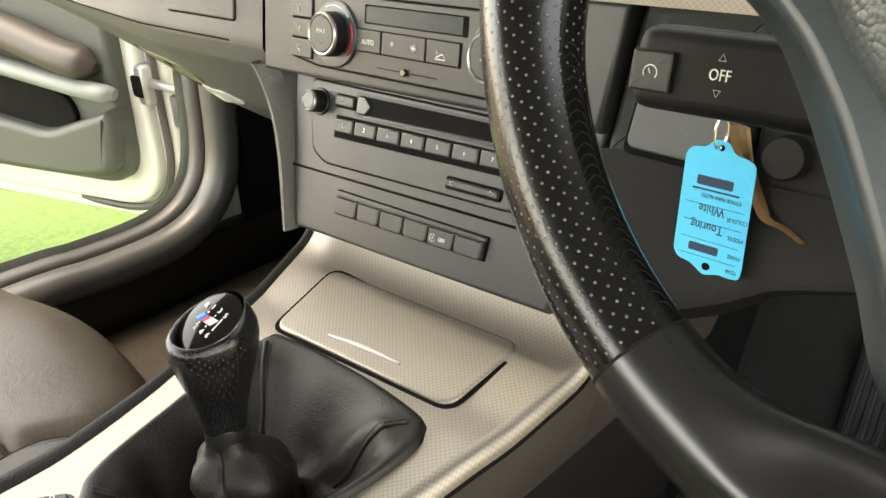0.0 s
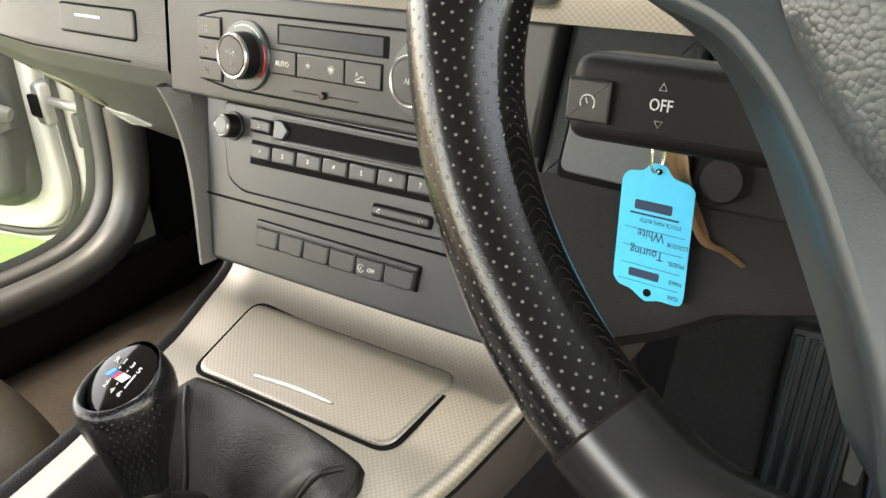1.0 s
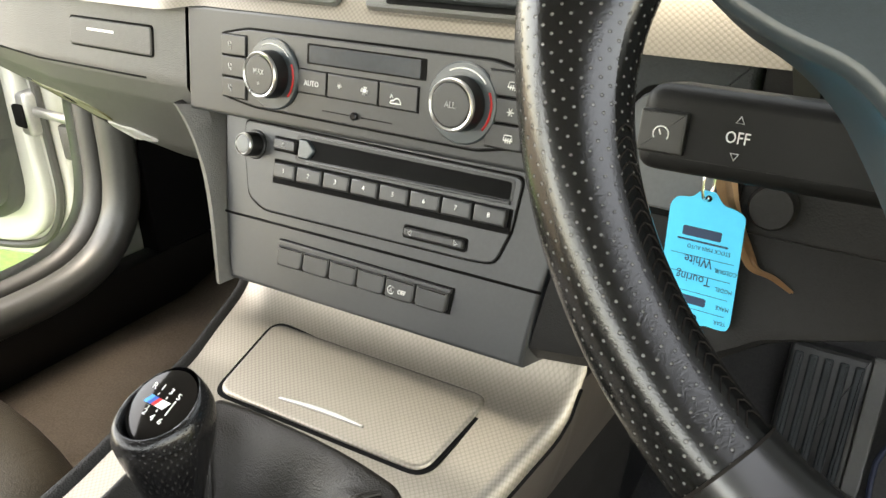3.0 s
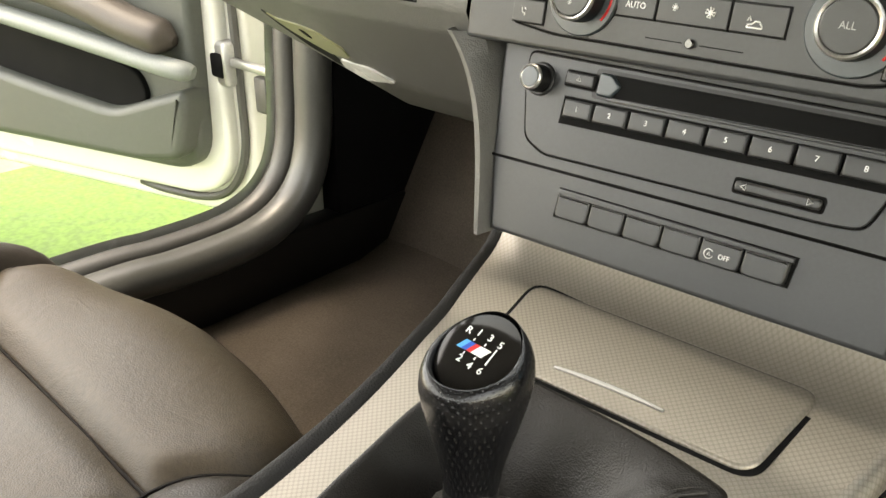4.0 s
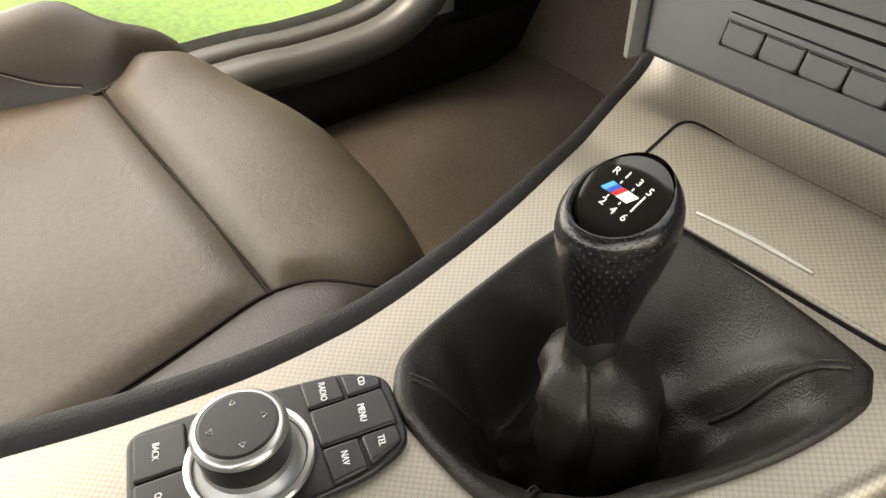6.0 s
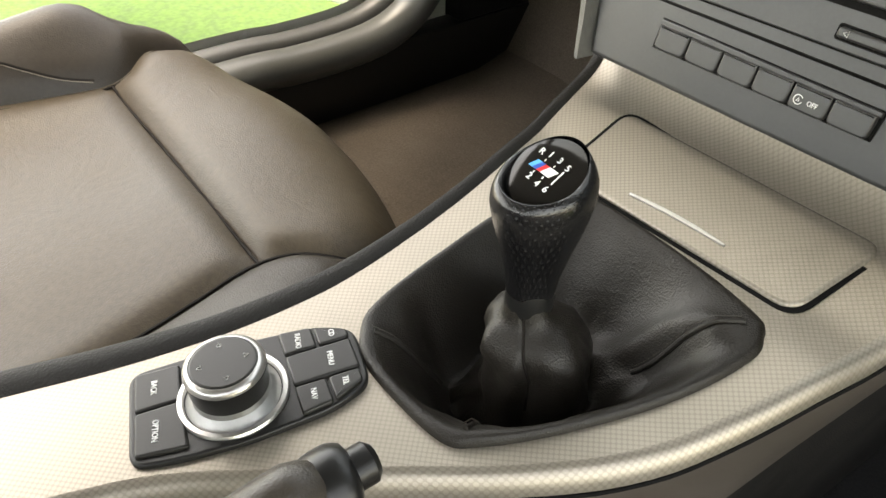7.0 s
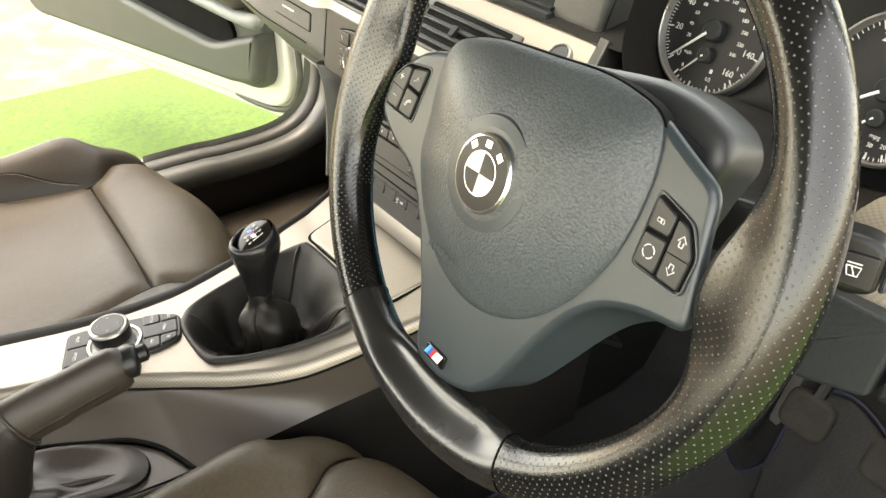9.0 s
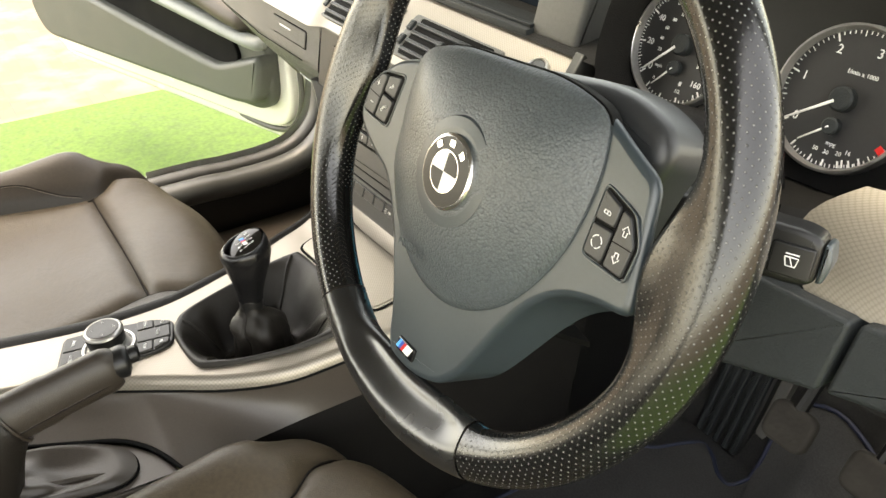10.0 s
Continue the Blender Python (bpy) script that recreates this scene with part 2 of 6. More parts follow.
def part(name, bm, material, parent=None, label="", local=False, sharp=35):
    """Links a bmesh as one mesh object under a thing or a part."""
    if parent is not None:
        inv = ROOT[parent.name]
        if not local:
            bm.transform(inv)
    me = bpy.data.meshes.new(name)
    bmesh.ops.recalc_face_normals(bm, faces=bm.faces)
    bm.to_mesh(me)
    bm.free()
    me.materials.append(material)
    me.polygons.foreach_set("use_smooth", [True] * len(me.polygons))
    me.set_sharp_from_angle(angle=radians(sharp))
    for f in me.polygons:
        if f.loop_total > 4:
            f.use_smooth = False
    ob = new(name, me)
    if parent is not None:
        ob.parent = parent
        ROOT[ob.name] = inv
    if label:
        ob["label"] = label
    return ob


def axes(origin, right, up):
    """A frame whose x is right, y is up and z faces out."""
    r = Vector(right).normalized()
    o = r.cross(Vector(up)).normalized()
    u = o.cross(r)
    m = Matrix((r, u, o)).transposed().to_4x4()
    m.translation = Vector(origin)
    return m


def rounded(poly, r, n=4):
    """A polygon with its corners rounded; r may be one radius or one for each corner."""
    out = []
    k = len(poly)
    for i in range(k):
        p, a, b = (Vector(poly[j % k]).to_2d() for j in (i, i - 1, i + 1))
        ri = r[i] if isinstance(r, (list, tuple)) else r
        da, db = a - p, b - p
        t = min(ri, da.length * 0.49, db.length * 0.49)
        s, e = p + da.normalized() * t, p + db.normalized() * t
        for q in range(n + 1):
            f = q / n
            out.append(tuple((1 - f) ** 2 * s + 2 * f * (1 - f) * p + f * f * e))
    return out


def rect(x0, y0, x1, y1, r=0.0, n=4):
    p = [(x0, y0), (x1, y0), (x1, y1), (x0, y1)]
    return rounded(p, r, n) if r else p


def prism(poly, c0, c1, m=None, bevel=0.0, seg=2):
    """A plate from a polygon, its far side at c0 and its near side at c1, with a rounded near edge."""
    bm = bmesh.new()
    rings = [(0.0, c0)]
    if bevel:
        for q in range(seg + 1):
            a = q / seg * math.pi / 2
            rings.append((bevel * (1 - math.cos(a)), c1 - bevel + bevel * math.sin(a)))
        rings.append((bevel * 1.04, c1))
    else:
        rings.append((0.0, c1))
    area = sum(poly[i - 1][0] * poly[i][1] - poly[i][0] * poly[i - 1][1] for i in range(len(poly)))
    sign = 1 if area > 0 else -1
    normals = []
    k = len(poly)
    for i in range(k):
        a, p, b = Vector(poly[i - 1]), Vector(poly[i]), Vector(poly[(i + 1) % k])
        e1, e2 = (p - a), (b - p)
        e1 = e1.normalized() if e1.length > 1e-9 else e2.normalized()
        e2 = e2.normalized() if e2.length > 1e-9 else e1
        n1, n2 = Vector((-e1.y, e1.x)), Vector((-e2.y, e2.x))
        normals.append((n1 + n2) * sign / max(0.5, 1 + n1.dot(n2)))
    vs = []
    for off, c in rings:
        vs.append([bm.verts.new((p[0] + nv[0] * off, p[1] + nv[1] * off, c)) for p, nv in zip(poly, normals)])
    for r0, r1 in zip(vs, vs[1:]):
        for i in range(k):
            bm.faces.new((r0[i - 1], r0[i], r1[i], r1[i - 1]))
    bm.faces.new(vs[-1])
    bm.faces.new(vs[0][::-1])
    if m is not None:
        bm.transform(m)
    return bm


def block(x0, x1, y0, y1, z0, z1, bevel=0.004, seg=2, m=None):
    bm = bmesh.new()
    bmesh.ops.create_cube(bm, size=1)
    bm.transform(Matrix.Translation(((x0 + x1) / 2, (y0 + y1) / 2, (z0 + z1) / 2)) @ Matrix.Diagonal((x1 - x0, y1 - y0, z1 - z0, 1)))
    if bevel:
        bmesh.ops.bevel(bm, geom=bm.edges[:], offset=bevel, segments=seg, profile=0.5, affect="EDGES")
    if m is not None:
        bm.transform(m)
    return bm


def join(*bms):
    out = bmesh.new()
    for b in bms:
        me = bpy.data.meshes.new("join")
        b.to_mesh(me)
        b.free()
        out.from_mesh(me)
        bpy.data.meshes.remove(me)
    return out


def sheet(nu, nv, fn, uv=None, closed_u=False):
    """A grid surface fn(u, v), u and v from 0 to 1; uv(u, v) in metres."""
    bm = bmesh.new()
    lay = bm.loops.layers.uv.new("UVMap")
    g = [[bm.verts.new(fn(i / nu, j / nv)) for j in range(nv + 1)] for i in range(nu + (0 if closed_u else 1))]
    for i in range(nu):
        for j in range(nv):
            i1 = (i + 1) % len(g)
            f = bm.faces.new((g[i][j], g[i1][j], g[i1][j + 1], g[i][j + 1]))
            if uv:
                for lp, (a, b) in zip(f.loops, ((i, j), (i + 1, j), (i + 1, j + 1), (i, j + 1))):
                    lp[lay].uv = uv(a / nu, b / nv)
    return bm


def tube(points, radius, n=14, closed=False, caps=True, squash=None):
    """A tube along points; radius may be one number or one for each point. UV in metres."""
    pts = [Vector(p) for p in points]
    k = len(pts)
    rad = radius if isinstance(radius, (list, tuple)) else [radius] * k
    bm = bmesh.new()
    lay = bm.loops.layers.uv.new("UVMap")
    tang = []
    for i in range(k):
        a = pts[i - 1] if (i or closed) else pts[0]
        b = pts[(i + 1) % k] if (i < k - 1 or closed) else pts[-1]
        tang.append((b - a).normalized())
    ref = Vector((0, 0, 1)) if abs(tang[0].z) < 0.9 else Vector((1, 0, 0))
    side = tang[0].cross(ref).normalized()
    rings, length, acc = [], [0.0], 0.0
    for i in range(k):
        side = (side - tang[i] * side.dot(tang[i])).normalized()
        up = side.cross(tang[i])
        sx, sy = squash if squash else (1, 1)
        rings.append([bm.verts.new(pts[i] + (side * math.cos(2 * math.pi * q / n) * sx + up * math.sin(2 * math.pi * q / n) * sy) * rad[i]) for q in range(n)])
        if i:
            acc += (pts[i] - pts[i - 1]).length
            length.append(acc)
    mean = sum(rad) / k
    for i in range(k if closed else k - 1):
        r0, r1 = rings[i], rings[(i + 1) % k]
        l0 = length[i]
        l1 = length[i + 1] if i + 1 < k else l0 + (pts[0] - pts[i]).length
        for q in range(n):
            f = bm.faces.new((r0[q], r0[(q + 1) % n], r1[(q + 1) % n], r1[q]))
            w0, w1 = 2 * math.pi * mean * q / n, 2 * math.pi * mean * (q + 1) / n
            for lp, c in zip(f.loops, ((l0, w0), (l0, w1), (l1, w1), (l1, w0))):
                lp[lay].uv = c
    if caps and not closed:
        bm.faces.new(rings[0][::-1])
        bm.faces.new(rings[-1])
    return bm


def lathe(profile, n=40, m=None, cap=True):
    """Turns a profile of (radius, height) round z. UV in metres."""
    bm = bmesh.new()
    lay = bm.loops.layers.uv.new("UVMap")
    rings = [[bm.verts.new((r * math.cos(2 * math.pi * q / n), r * math.sin(2 * math.pi * q / n), h)) for q in range(n)] for r, h in profile]
    mean = sum(r for r, h in profile) / len(profile)
    acc = 0
    for (a, b), (pa, pb) in zip(zip(rings, rings[1:]), zip(profile, profile[1:])):
        nxt = acc + math.hypot(pb[0] - pa[0], pb[1] - pa[1])
        for q in range(n):
            f = bm.faces.new((a[q], a[(q + 1) % n], b[(q + 1) % n], b[q]))
            for lp, c in zip(f.loops, ((q, acc), (q + 1, acc), (q + 1, nxt), (q, nxt))):
                lp[lay].uv = (c[0] / n * 2 * math.pi * mean, c[1])
        acc = nxt
    if cap:
        bm.faces.new(rings[-1])
        bm.faces.new(rings[0][::-1])
    if m is not None:
        bm.transform(m)
    return bm


def smooth_path(points, n=8, closed=False):
    """A Catmull-Rom curve through the points."""
    p = [Vector(q) for q in points]
    k = len(p)
    out = []
    for i in range(k if closed else k - 1):
        a = p[i - 1] if (i or closed) else p[0] * 2 - p[1]
        b, c = p[i], p[(i + 1) % k]
        d = p[(i + 2) % k] if (i + 2 < k or closed) else p[-1] * 2 - p[-2]
        for q in range(n):
            t = q / n
            out.append(0.5 * (2 * b + (c - a) * t + (2 * a - 5 * b + 4 * c - d) * t * t + (3 * b - a - 3 * c + d) * t ** 3))
    if not closed:
        out.append(p[-1])
    return out


def lerp(v, xs, ys):
    return float(np.interp(v, xs, ys))


def dome(poly, c0, height, power, m=None, rings=10, lip=0.004):
    """A domed cushion over a polygon."""
    bm = bmesh.new()
    cx = sum(p[0] for p in poly) / len(poly)
    cy = sum(p[1] for p in poly) / len(poly)
    levels = [(1.0, c0 - lip * 2), (1.0, c0)] + [(1 - i / rings, 0) for i in range(1, rings)]
    vs = []
    for s, c in levels:
        h = c if s == 1.0 else c0 + height * (1 - s ** power)
        vs.append([bm.verts.new((cx + (x - cx) * s, cy + (y - cy) * s, h)) for x, y in poly])
    k = len(poly)
    for a, b in zip(vs, vs[1:]):
        for i in range(k):
            bm.faces.new((a[i - 1], a[i], b[i], b[i - 1]))
    top = bm.verts.new((cx, cy, c0 + height))
    for i in range(k):
        bm.faces.new((vs[-1][i - 1], vs[-1][i], top))
    if m is not None:
        bm.transform(m)
    return bm


def letters(body, size, m, thick=0.0002, width=1.0):
    """Printed letters, centred on the frame m."""
    cu = bpy.data.curves.new("letters", "FONT")
    cu.body, cu.size, cu.align_x, cu.align_y = body, size, "CENTER", "CENTER"
    cu.extrude = thick
    cu.resolution_u = 2
    ob = new("letters", cu)
    bpy.context.view_layer.update()
    me = bpy.data.meshes.new_from_object(ob.evaluated_get(bpy.context.evaluated_depsgraph_get()))
    bm = bmesh.new()
    bm.from_mesh(me)
    bpy.data.objects.remove(ob)
    bpy.data.curves.remove(cu)
    bpy.data.meshes.remove(me)
    bm.transform(m @ Matrix.Diagonal((width, 1, 1, 1)))
    return bm


def at(m, a, b, c=0.0, turn=0.0):
    return m @ Matrix.Translation((a, b, c)) @ Matrix.Rotation(radians(turn), 4, "Z")


def triangle(m, a, b, c, size, turn):
    """A printed outline triangle."""
    mm = at(m, a, b, c, turn)
    pts = [(size * math.cos(radians(90 + 120 * i)), size * math.sin(radians(90 + 120 * i)), 0) for i in range(3)]
    return tube([mm @ Vector(p) for p in pts], size * 0.13, 4, closed=True)


# ---- ground ----
GROUND = 0.10
part("ground", block(-60, 60, -60, 60, GROUND - 0.3, GROUND, 0), PAVING)
tagged(bpy.data.objects["ground"], "pale pinkish block paving in bright daylight", "ground", kind="structure")
mat_thing = part("grass_mat", block(-2.19, 2.6, -4.0, 4.0, GROUND, GROUND + 0.012, 0.003), GRASS)
tagged(mat_thing, "bright green artificial grass mat lying on the paving", "grass mat", kind="structure")

# ---- car shell ----
FLOOR = 0.36


def floor_height(x, y):
    """The floor and the toe board; the driver's side lies deeper."""
    return (FLOOR if x < 0 else 0.30) + 1.6 * max(0.0, y - 0.54)


def footwell(name, x0, x1, material, label):
    bm = sheet(20, 36, lambda u, v: (x0 + (x1 - x0) * u, -1.2 + 2.1 * v, floor_height(x0, -1.2 + 2.1 * v) + 0.004 * math.sin(9 * u + 7 * v)))
    bmesh.ops.solidify(bm, geom=bm.faces[:], thickness=-0.02)
    ob = part(name, bm, material)
    return tagged(ob, label, "floor", kind="structure")


footwell("floor_passenger", -0.70, -0.10, CARPET, "grey-brown carpet in the passenger footwell")
footwell("floor_driver", 0.08, 0.72, DARK_CARPET, "black carpet in the driver footwell")

# the passenger door opening: sill, rubber seal and satin trim that follow one line
OPENING = [(-0.722, -0.9, 0.470), (-0.722, -0.3, 0.475), (-0.722, 0.10, 0.477), (-0.722, 0.20, 0.472), (-0.722, 0.295, 0.474), (-0.722, 0.35, 0.489),
           (-0.722, 0.385, 0.520), (-0.722, 0.401, 0.56), (-0.723, 0.408, 0.61), (-0.724, 0.411, 0.66), (-0.727, 0.420, 0.76), (-0.730, 0.435, 0.88), (-0.732, 0.452, 1.0)]
way = smooth_path(OPENING, 6)


def inner_offset(p, q, d):
    """A point moved by d towards the inside of the opening line, in the y-z plane."""
    t = (q - p).normalized()
    return p + Vector((0, t.z, -t.y)) * d


def inside_way(d, dx):
    return [inner_offset(way[i], way[i + 1] if i < len(way) - 1 else way[i] + Vector((0, 0, 0.1)), d) + Vector((dx, 0, 0)) for i in range(len(way))]


seal = part("door_seal", join(tube(inside_way(0.0135, 0.0), 0.0145, 16, squash=(1.25, 0.92)), tube(inside_way(0.020, -0.016), 0.009, 10)), RUBBER)
tagged(seal, "dark grey rubber seal round the open door frame", "door seal", kind="structure")
tagged(part("sill_trim", tube(inside_way(0.0265, 0.0455), 0.0265, 20, squash=(1.08, 0.92)), TRIM_GLOSS), "satin dark grey plastic sill trim inside the door frame", "trim", kind="structure")

wall_bm = block(-0.70, -0.66, -1.2, 0.95, 0.2, 0.445, 0.004)
tagged(part("wall_sill", wall_bm, BLACK), "black inner sill below the seal", "wall", kind="structure")
kick = block(-0.705, -0.665, 0.46, 0.95, 0.2, 0.95, 0.004)
tagged(part("wall_kick", kick, GAP), "black kick panel at the front of the footwell", "wall", kind="structure")
tagged(part("wall_bulkhead", block(-0.72, 0.72, 0.90, 0.94, 0.2, 0.98, 0), BLACK), "black bulkhead behind the pedals", "wall", kind="structure")
# Out of view; added to hold back light from behind the seats.
tagged(part("wall_rear", block(-0.72, 0.72, -1.24, -1.20, 0.2, 0.92, 0), SOFT), "unseen plain dark wall added behind the seats", "wall", kind="structure")
tagged(part("wall_driver_sill", block(0.70, 0.78, -1.2, 0.95, 0.2, 0.44, 0.01), BLACK), "black sill on the driver side", "wall", kind="structure")
tagged(part("wall_driver_kick", block(0.655, 0.76, 0.235, 0.95, 0.30, 0.95, 0.01), BLACK), "black kick panel by the pedals", "wall", kind="structure")
roof = sheet(14, 14, lambda u, v: (-0.58 + 1.16 * u, -1.35 + 1.50 * v, 1.40 - 0.10 * (2 * u - 1) ** 2 - 0.12 * (2 * v - 1) ** 2))
bmesh.ops.solidify(roof, geom=roof.faces[:], thickness=0.03)
tagged(part("ceiling", roof, HEADLINER), "grey fabric headliner under the roof", "ceiling", kind="structure")

# Unseen side panels, added to cut the fill light in the cabin.
for sx in (-1, 1):
    tagged(part("wall_quarter", block(sx * 0.66 - 0.03, sx * 0.66 + 0.03, -1.2, -0.62, 0.45, 0.86, 0.01), SOFT), "unseen plain dark panel added behind the door opening", "wall", kind="structure")

# Pillars out of view, added for the dark streaks they reflect.
for sx in (-1, 1):
    tagged(part("wall_middle_pillar", tube([(sx * 0.68, -0.60, 0.84), (sx * 0.62, -0.66, 1.08), (sx * 0.57, -0.70, 1.30)], 0.04, 12), SOFT), "unseen grey pillar added behind the door opening", "pillar", kind="structure")
    tagged(part("wall_screen_pillar", tube(smooth_path([(sx * 0.55, 0.10, 1.30), (sx * 0.62, 0.45, 1.20), (sx * 0.70, 0.95, 0.98)], 6), 0.035, 12), SOFT), "unseen grey windscreen pillar, added for reflections", "pillar", kind="structure")

# Unseen pane, added so that less light falls in from the front.
glass = sheet(10, 10, lambda u, v: ((2 * u - 1) * (0.56 + 0.14 * v), 0.13 + 0.86 * v, 1.295 - 0.30 * v + 0.03 * math.sin(math.pi * v)))
tagged(part("windscreen", glass, SCREEN_GLASS), "unseen curved tinted glass, added to dim the front light", "windscreen", kind="structure")

# white body pillar outside the seal
front = [p for p in way if p.y > 0.0]


def pillar(u, v):
    i = min(int(round(u * (len(front) - 1))), len(front) - 2)
    p = inner_offset(front[i], front[i + 1], -0.006 + 0.40 * v * v)
    return (-0.742 - 0.05 * v, p.y, p.z)


tagged(part("wall_pillar", sheet(len(front) - 2, 8, pillar), PAINT), "white painted door pillar of the car", "pillar", kind="structure")
tagged(part("wall_outer_sill", block(-0.83, -0.74, -1.3, 0.40, 0.26, 0.44, 0.015, 3), PAINT), "white painted outer sill", "sill", kind="structure")
tagged(part("wall_wing", block(-0.87, -0.81, 0.52, 1.6, 0.26, 0.98, 0.02, 3), PAINT), "white painted front wing", "wing", kind="structure")

tagged(part("wall_tunnel", block(-0.085, 0.085, 0.215, 0.92, 0.2, 0.80, 0.01), BLACK), "black tunnel under the dashboard", "wall", kind="structure")

# ---- open passenger door ----
DOOR = axes((-0.925, 0.433, 0.0), (-0.957, -0.29, 0), (0, 0, 1))
# its x runs from the hinge to the free end, y is the height, z faces the cabin
if (DOOR.to_3x3() @ Vector((0, 0, 1))).y > 0:
    DOOR = DOOR @ Matrix.Diagonal((1, 1, -1, 1))
door = thing("passenger_door", "white car door standing wide open, with a dark grained inner trim", "car door", (-0.925, 0.433, 0.4))
part("door_shell", prism(rounded([(-0.07, 0.374), (1.1, 0.374), (1.12, 0.95), (-0.07, 0.95)], [0.12, 0.10, 0.05, 0.05], 8), -0.13, 0.0, DOOR, 0.012, 3), PAINT, door)
part("door_edge", prism(rounded([(-0.035, 0.410), (1.07, 0.405), (1.1, 0.95), (-0.035, 0.95)], [0.11, 0.10, 0.05, 0.05], 8), 0.0, 0.022, DOOR, 0.01, 3), PAINT, door)
part("edge_seal", tube([DOOR @ Vector(p) for p in smooth_path([(-0.052, 0.95, 0.006), (-0.055, 0.6, 0.006), (-0.05, 0.49, 0.006), (-0.012, 0.424, 0.006), (0.05, 0.400, 0.006), (0.14, 0.397, 0.004), (0.20, 0.398, -0.004)], 6)], 0.007, 8), RUBBER, door)
part("door_trim", prism(rounded([(0.0, 0.462), (1.02, 0.455), (1.05, 0.95), (-0.02, 0.95)], [0.07, 0.12, 0.03, 0.03], 8), 0.02, 0.05, DOOR, 0.012, 3), DOOR_TRIM, door, "grained dark grey door trim")
shelf = [(0.012, 0.492), (0.10, 0.478), (0.98, 0.472), (1.03, 0.54), (1.02, 0.665), (0.70, 0.632), (0.50, 0.603), (0.30, 0.574), (0.15, 0.556), (0.085, 0.577), (-0.004, 0.606), (-0.012, 0.588)]
part("pocket_shelf", prism(rounded(shelf, [0.03, 0.02, 0.08, 0.05, 0.02, 0.1, 0.1, 0.1, 0.03, 0.03, 0.008, 0.012], 6), 0.03, 0.082, DOOR, 0.014, 4), DOOR_TRIM, door, "grained lower door pocket")
# Flat plate; the shade inside the pocket is painted as its colour.
part("pocket", prism(rounded([(0.085, 0.575), (0.15, 0.55), (0.50, 0.597), (1.0, 0.655), (1.0, 0.735), (0.60, 0.705), (0.30, 0.668), (0.10, 0.618)], 0.02, 5), 0.04, 0.060, DOOR, 0.004), GAP, door, "flat near-black plate for the shaded door pocket")
part("pull_handle", tube([DOOR @ Vector(p) for p in smooth_path([(-0.018, 0.630, 0.062), (0.03, 0.640, 0.078), (0.25, 0.675, 0.085), (0.60, 0.722, 0.085), (1.0, 0.765, 0.075)], 8)], [0.0125, 0.0165, 0.018, 0.019] + [0.020] * 29, 16, squash=(1.0, 0.75)), DOOR_PULL, door, "pale grey door pull")
part("armrest", tube([DOOR @ Vector(p) for p in smooth_path([(0.015, 0.672, 0.058), (0.08, 0.690, 0.070), (0.30, 0.745, 0.075), (1.0, 0.82, 0.07)], 8)], [0.010, 0.020, 0.027, 0.0315] + [0.034] * 21, 18, squash=(1.0, 0.8)), ARMREST, door, "brown grained armrest")
hinge = thing("door_hinge", "grey steel door hinge box with a check strap", "hinge", (-0.95, 0.47, 0.66))
part("box", block(-0.928, -0.868, 0.420, 0.47, 0.602, 0.672, 0.008, 3), STEEL, hinge)
part("opening", block(-0.920, -0.876, 0.4165, 0.44, 0.616, 0.654, 0.004), GAP, hinge)
part("check_strap", block(-0.895, -0.765, 0.428, 0.440, 0.634, 0.648, 0.004), STEEL, hinge, "pale steel check strap")
part("stop_block", block(-0.815, -0.785, 0.43, 0.452, 0.575, 0.630, 0.005), RUBBER, hinge, "dark rubber stop")


# ---- centre console ----
TOPY = [-0.45, -0.15, -0.075, 0.0, 0.08, 0.11, 0.162, 0.173, 0.183, 0.190, 0.196]
TOPZ = [0.598, 0.613, 0.617, 0.628, 0.645, 0.649, 0.664, 0.669, 0.679, 0.691, 0.706]
LY = [-0.45, -0.30, -0.238, -0.192, -0.141, -0.113, -0.082, -0.048, -0.007, 0.035, 0.087, 0.148, 0.18]
LX = [-0.165, -0.145, -0.125, -0.110, -0.099, -0.095, -0.094, -0.093, -0.098, -0.102, -0.112, -0.128, -0.134]
RY = [-0.45, -0.30, -0.20, -0.151, -0.105, -0.054, -0.014, 0.035, 0.109, 0.166, 0.195]
RX = [-0.085, -0.075, -0.036, -0.001, 0.032, 0.072, 0.097, 0.112, 0.127, 0.137, 0.143]


def smooth_lerp(v, xs, ys, w=0.02):
    return sum(lerp(v + d * w, xs, ys) for d in (-1, -0.5, 0, 0.5, 1)) / 5


def top_z(y):
    return smooth_lerp(y, TOPY, TOPZ, 0.006)


def left_x(y):
    return smooth_lerp(y, LY, LX)


def right_x(y):
    return smooth_lerp(y, RY, RX)


BOOT_LINE = [(-0.049, -0.078), (-0.060, -0.066), (-0.067, -0.035), (-0.072, 0.027), (-0.066, 0.074), (-0.050, 0.084), (0.027, 0.086), (0.081, 0.081),
             (0.092, 0.074), (0.096, 0.059), (0.088, 0.020), (0.066, -0.034), (0.046, -0.069), (0.032, -0.082), (-0.005, -0.086), (-0.035, -0.085)]


def inside(x, y, poly):
    c = False
    for i in range(len(poly)):
        (x0, y0), (x1, y1) = poly[i - 1], poly[i]
        if (y0 > y) != (y1 > y) and x < (x1 - x0) * (y - y0) / (y1 - y0) + x0:
            c = not c
    return c


console = thing("centre_console", "textured silver centre console between the seats", "centre console", (0, -0.1, 0.36))


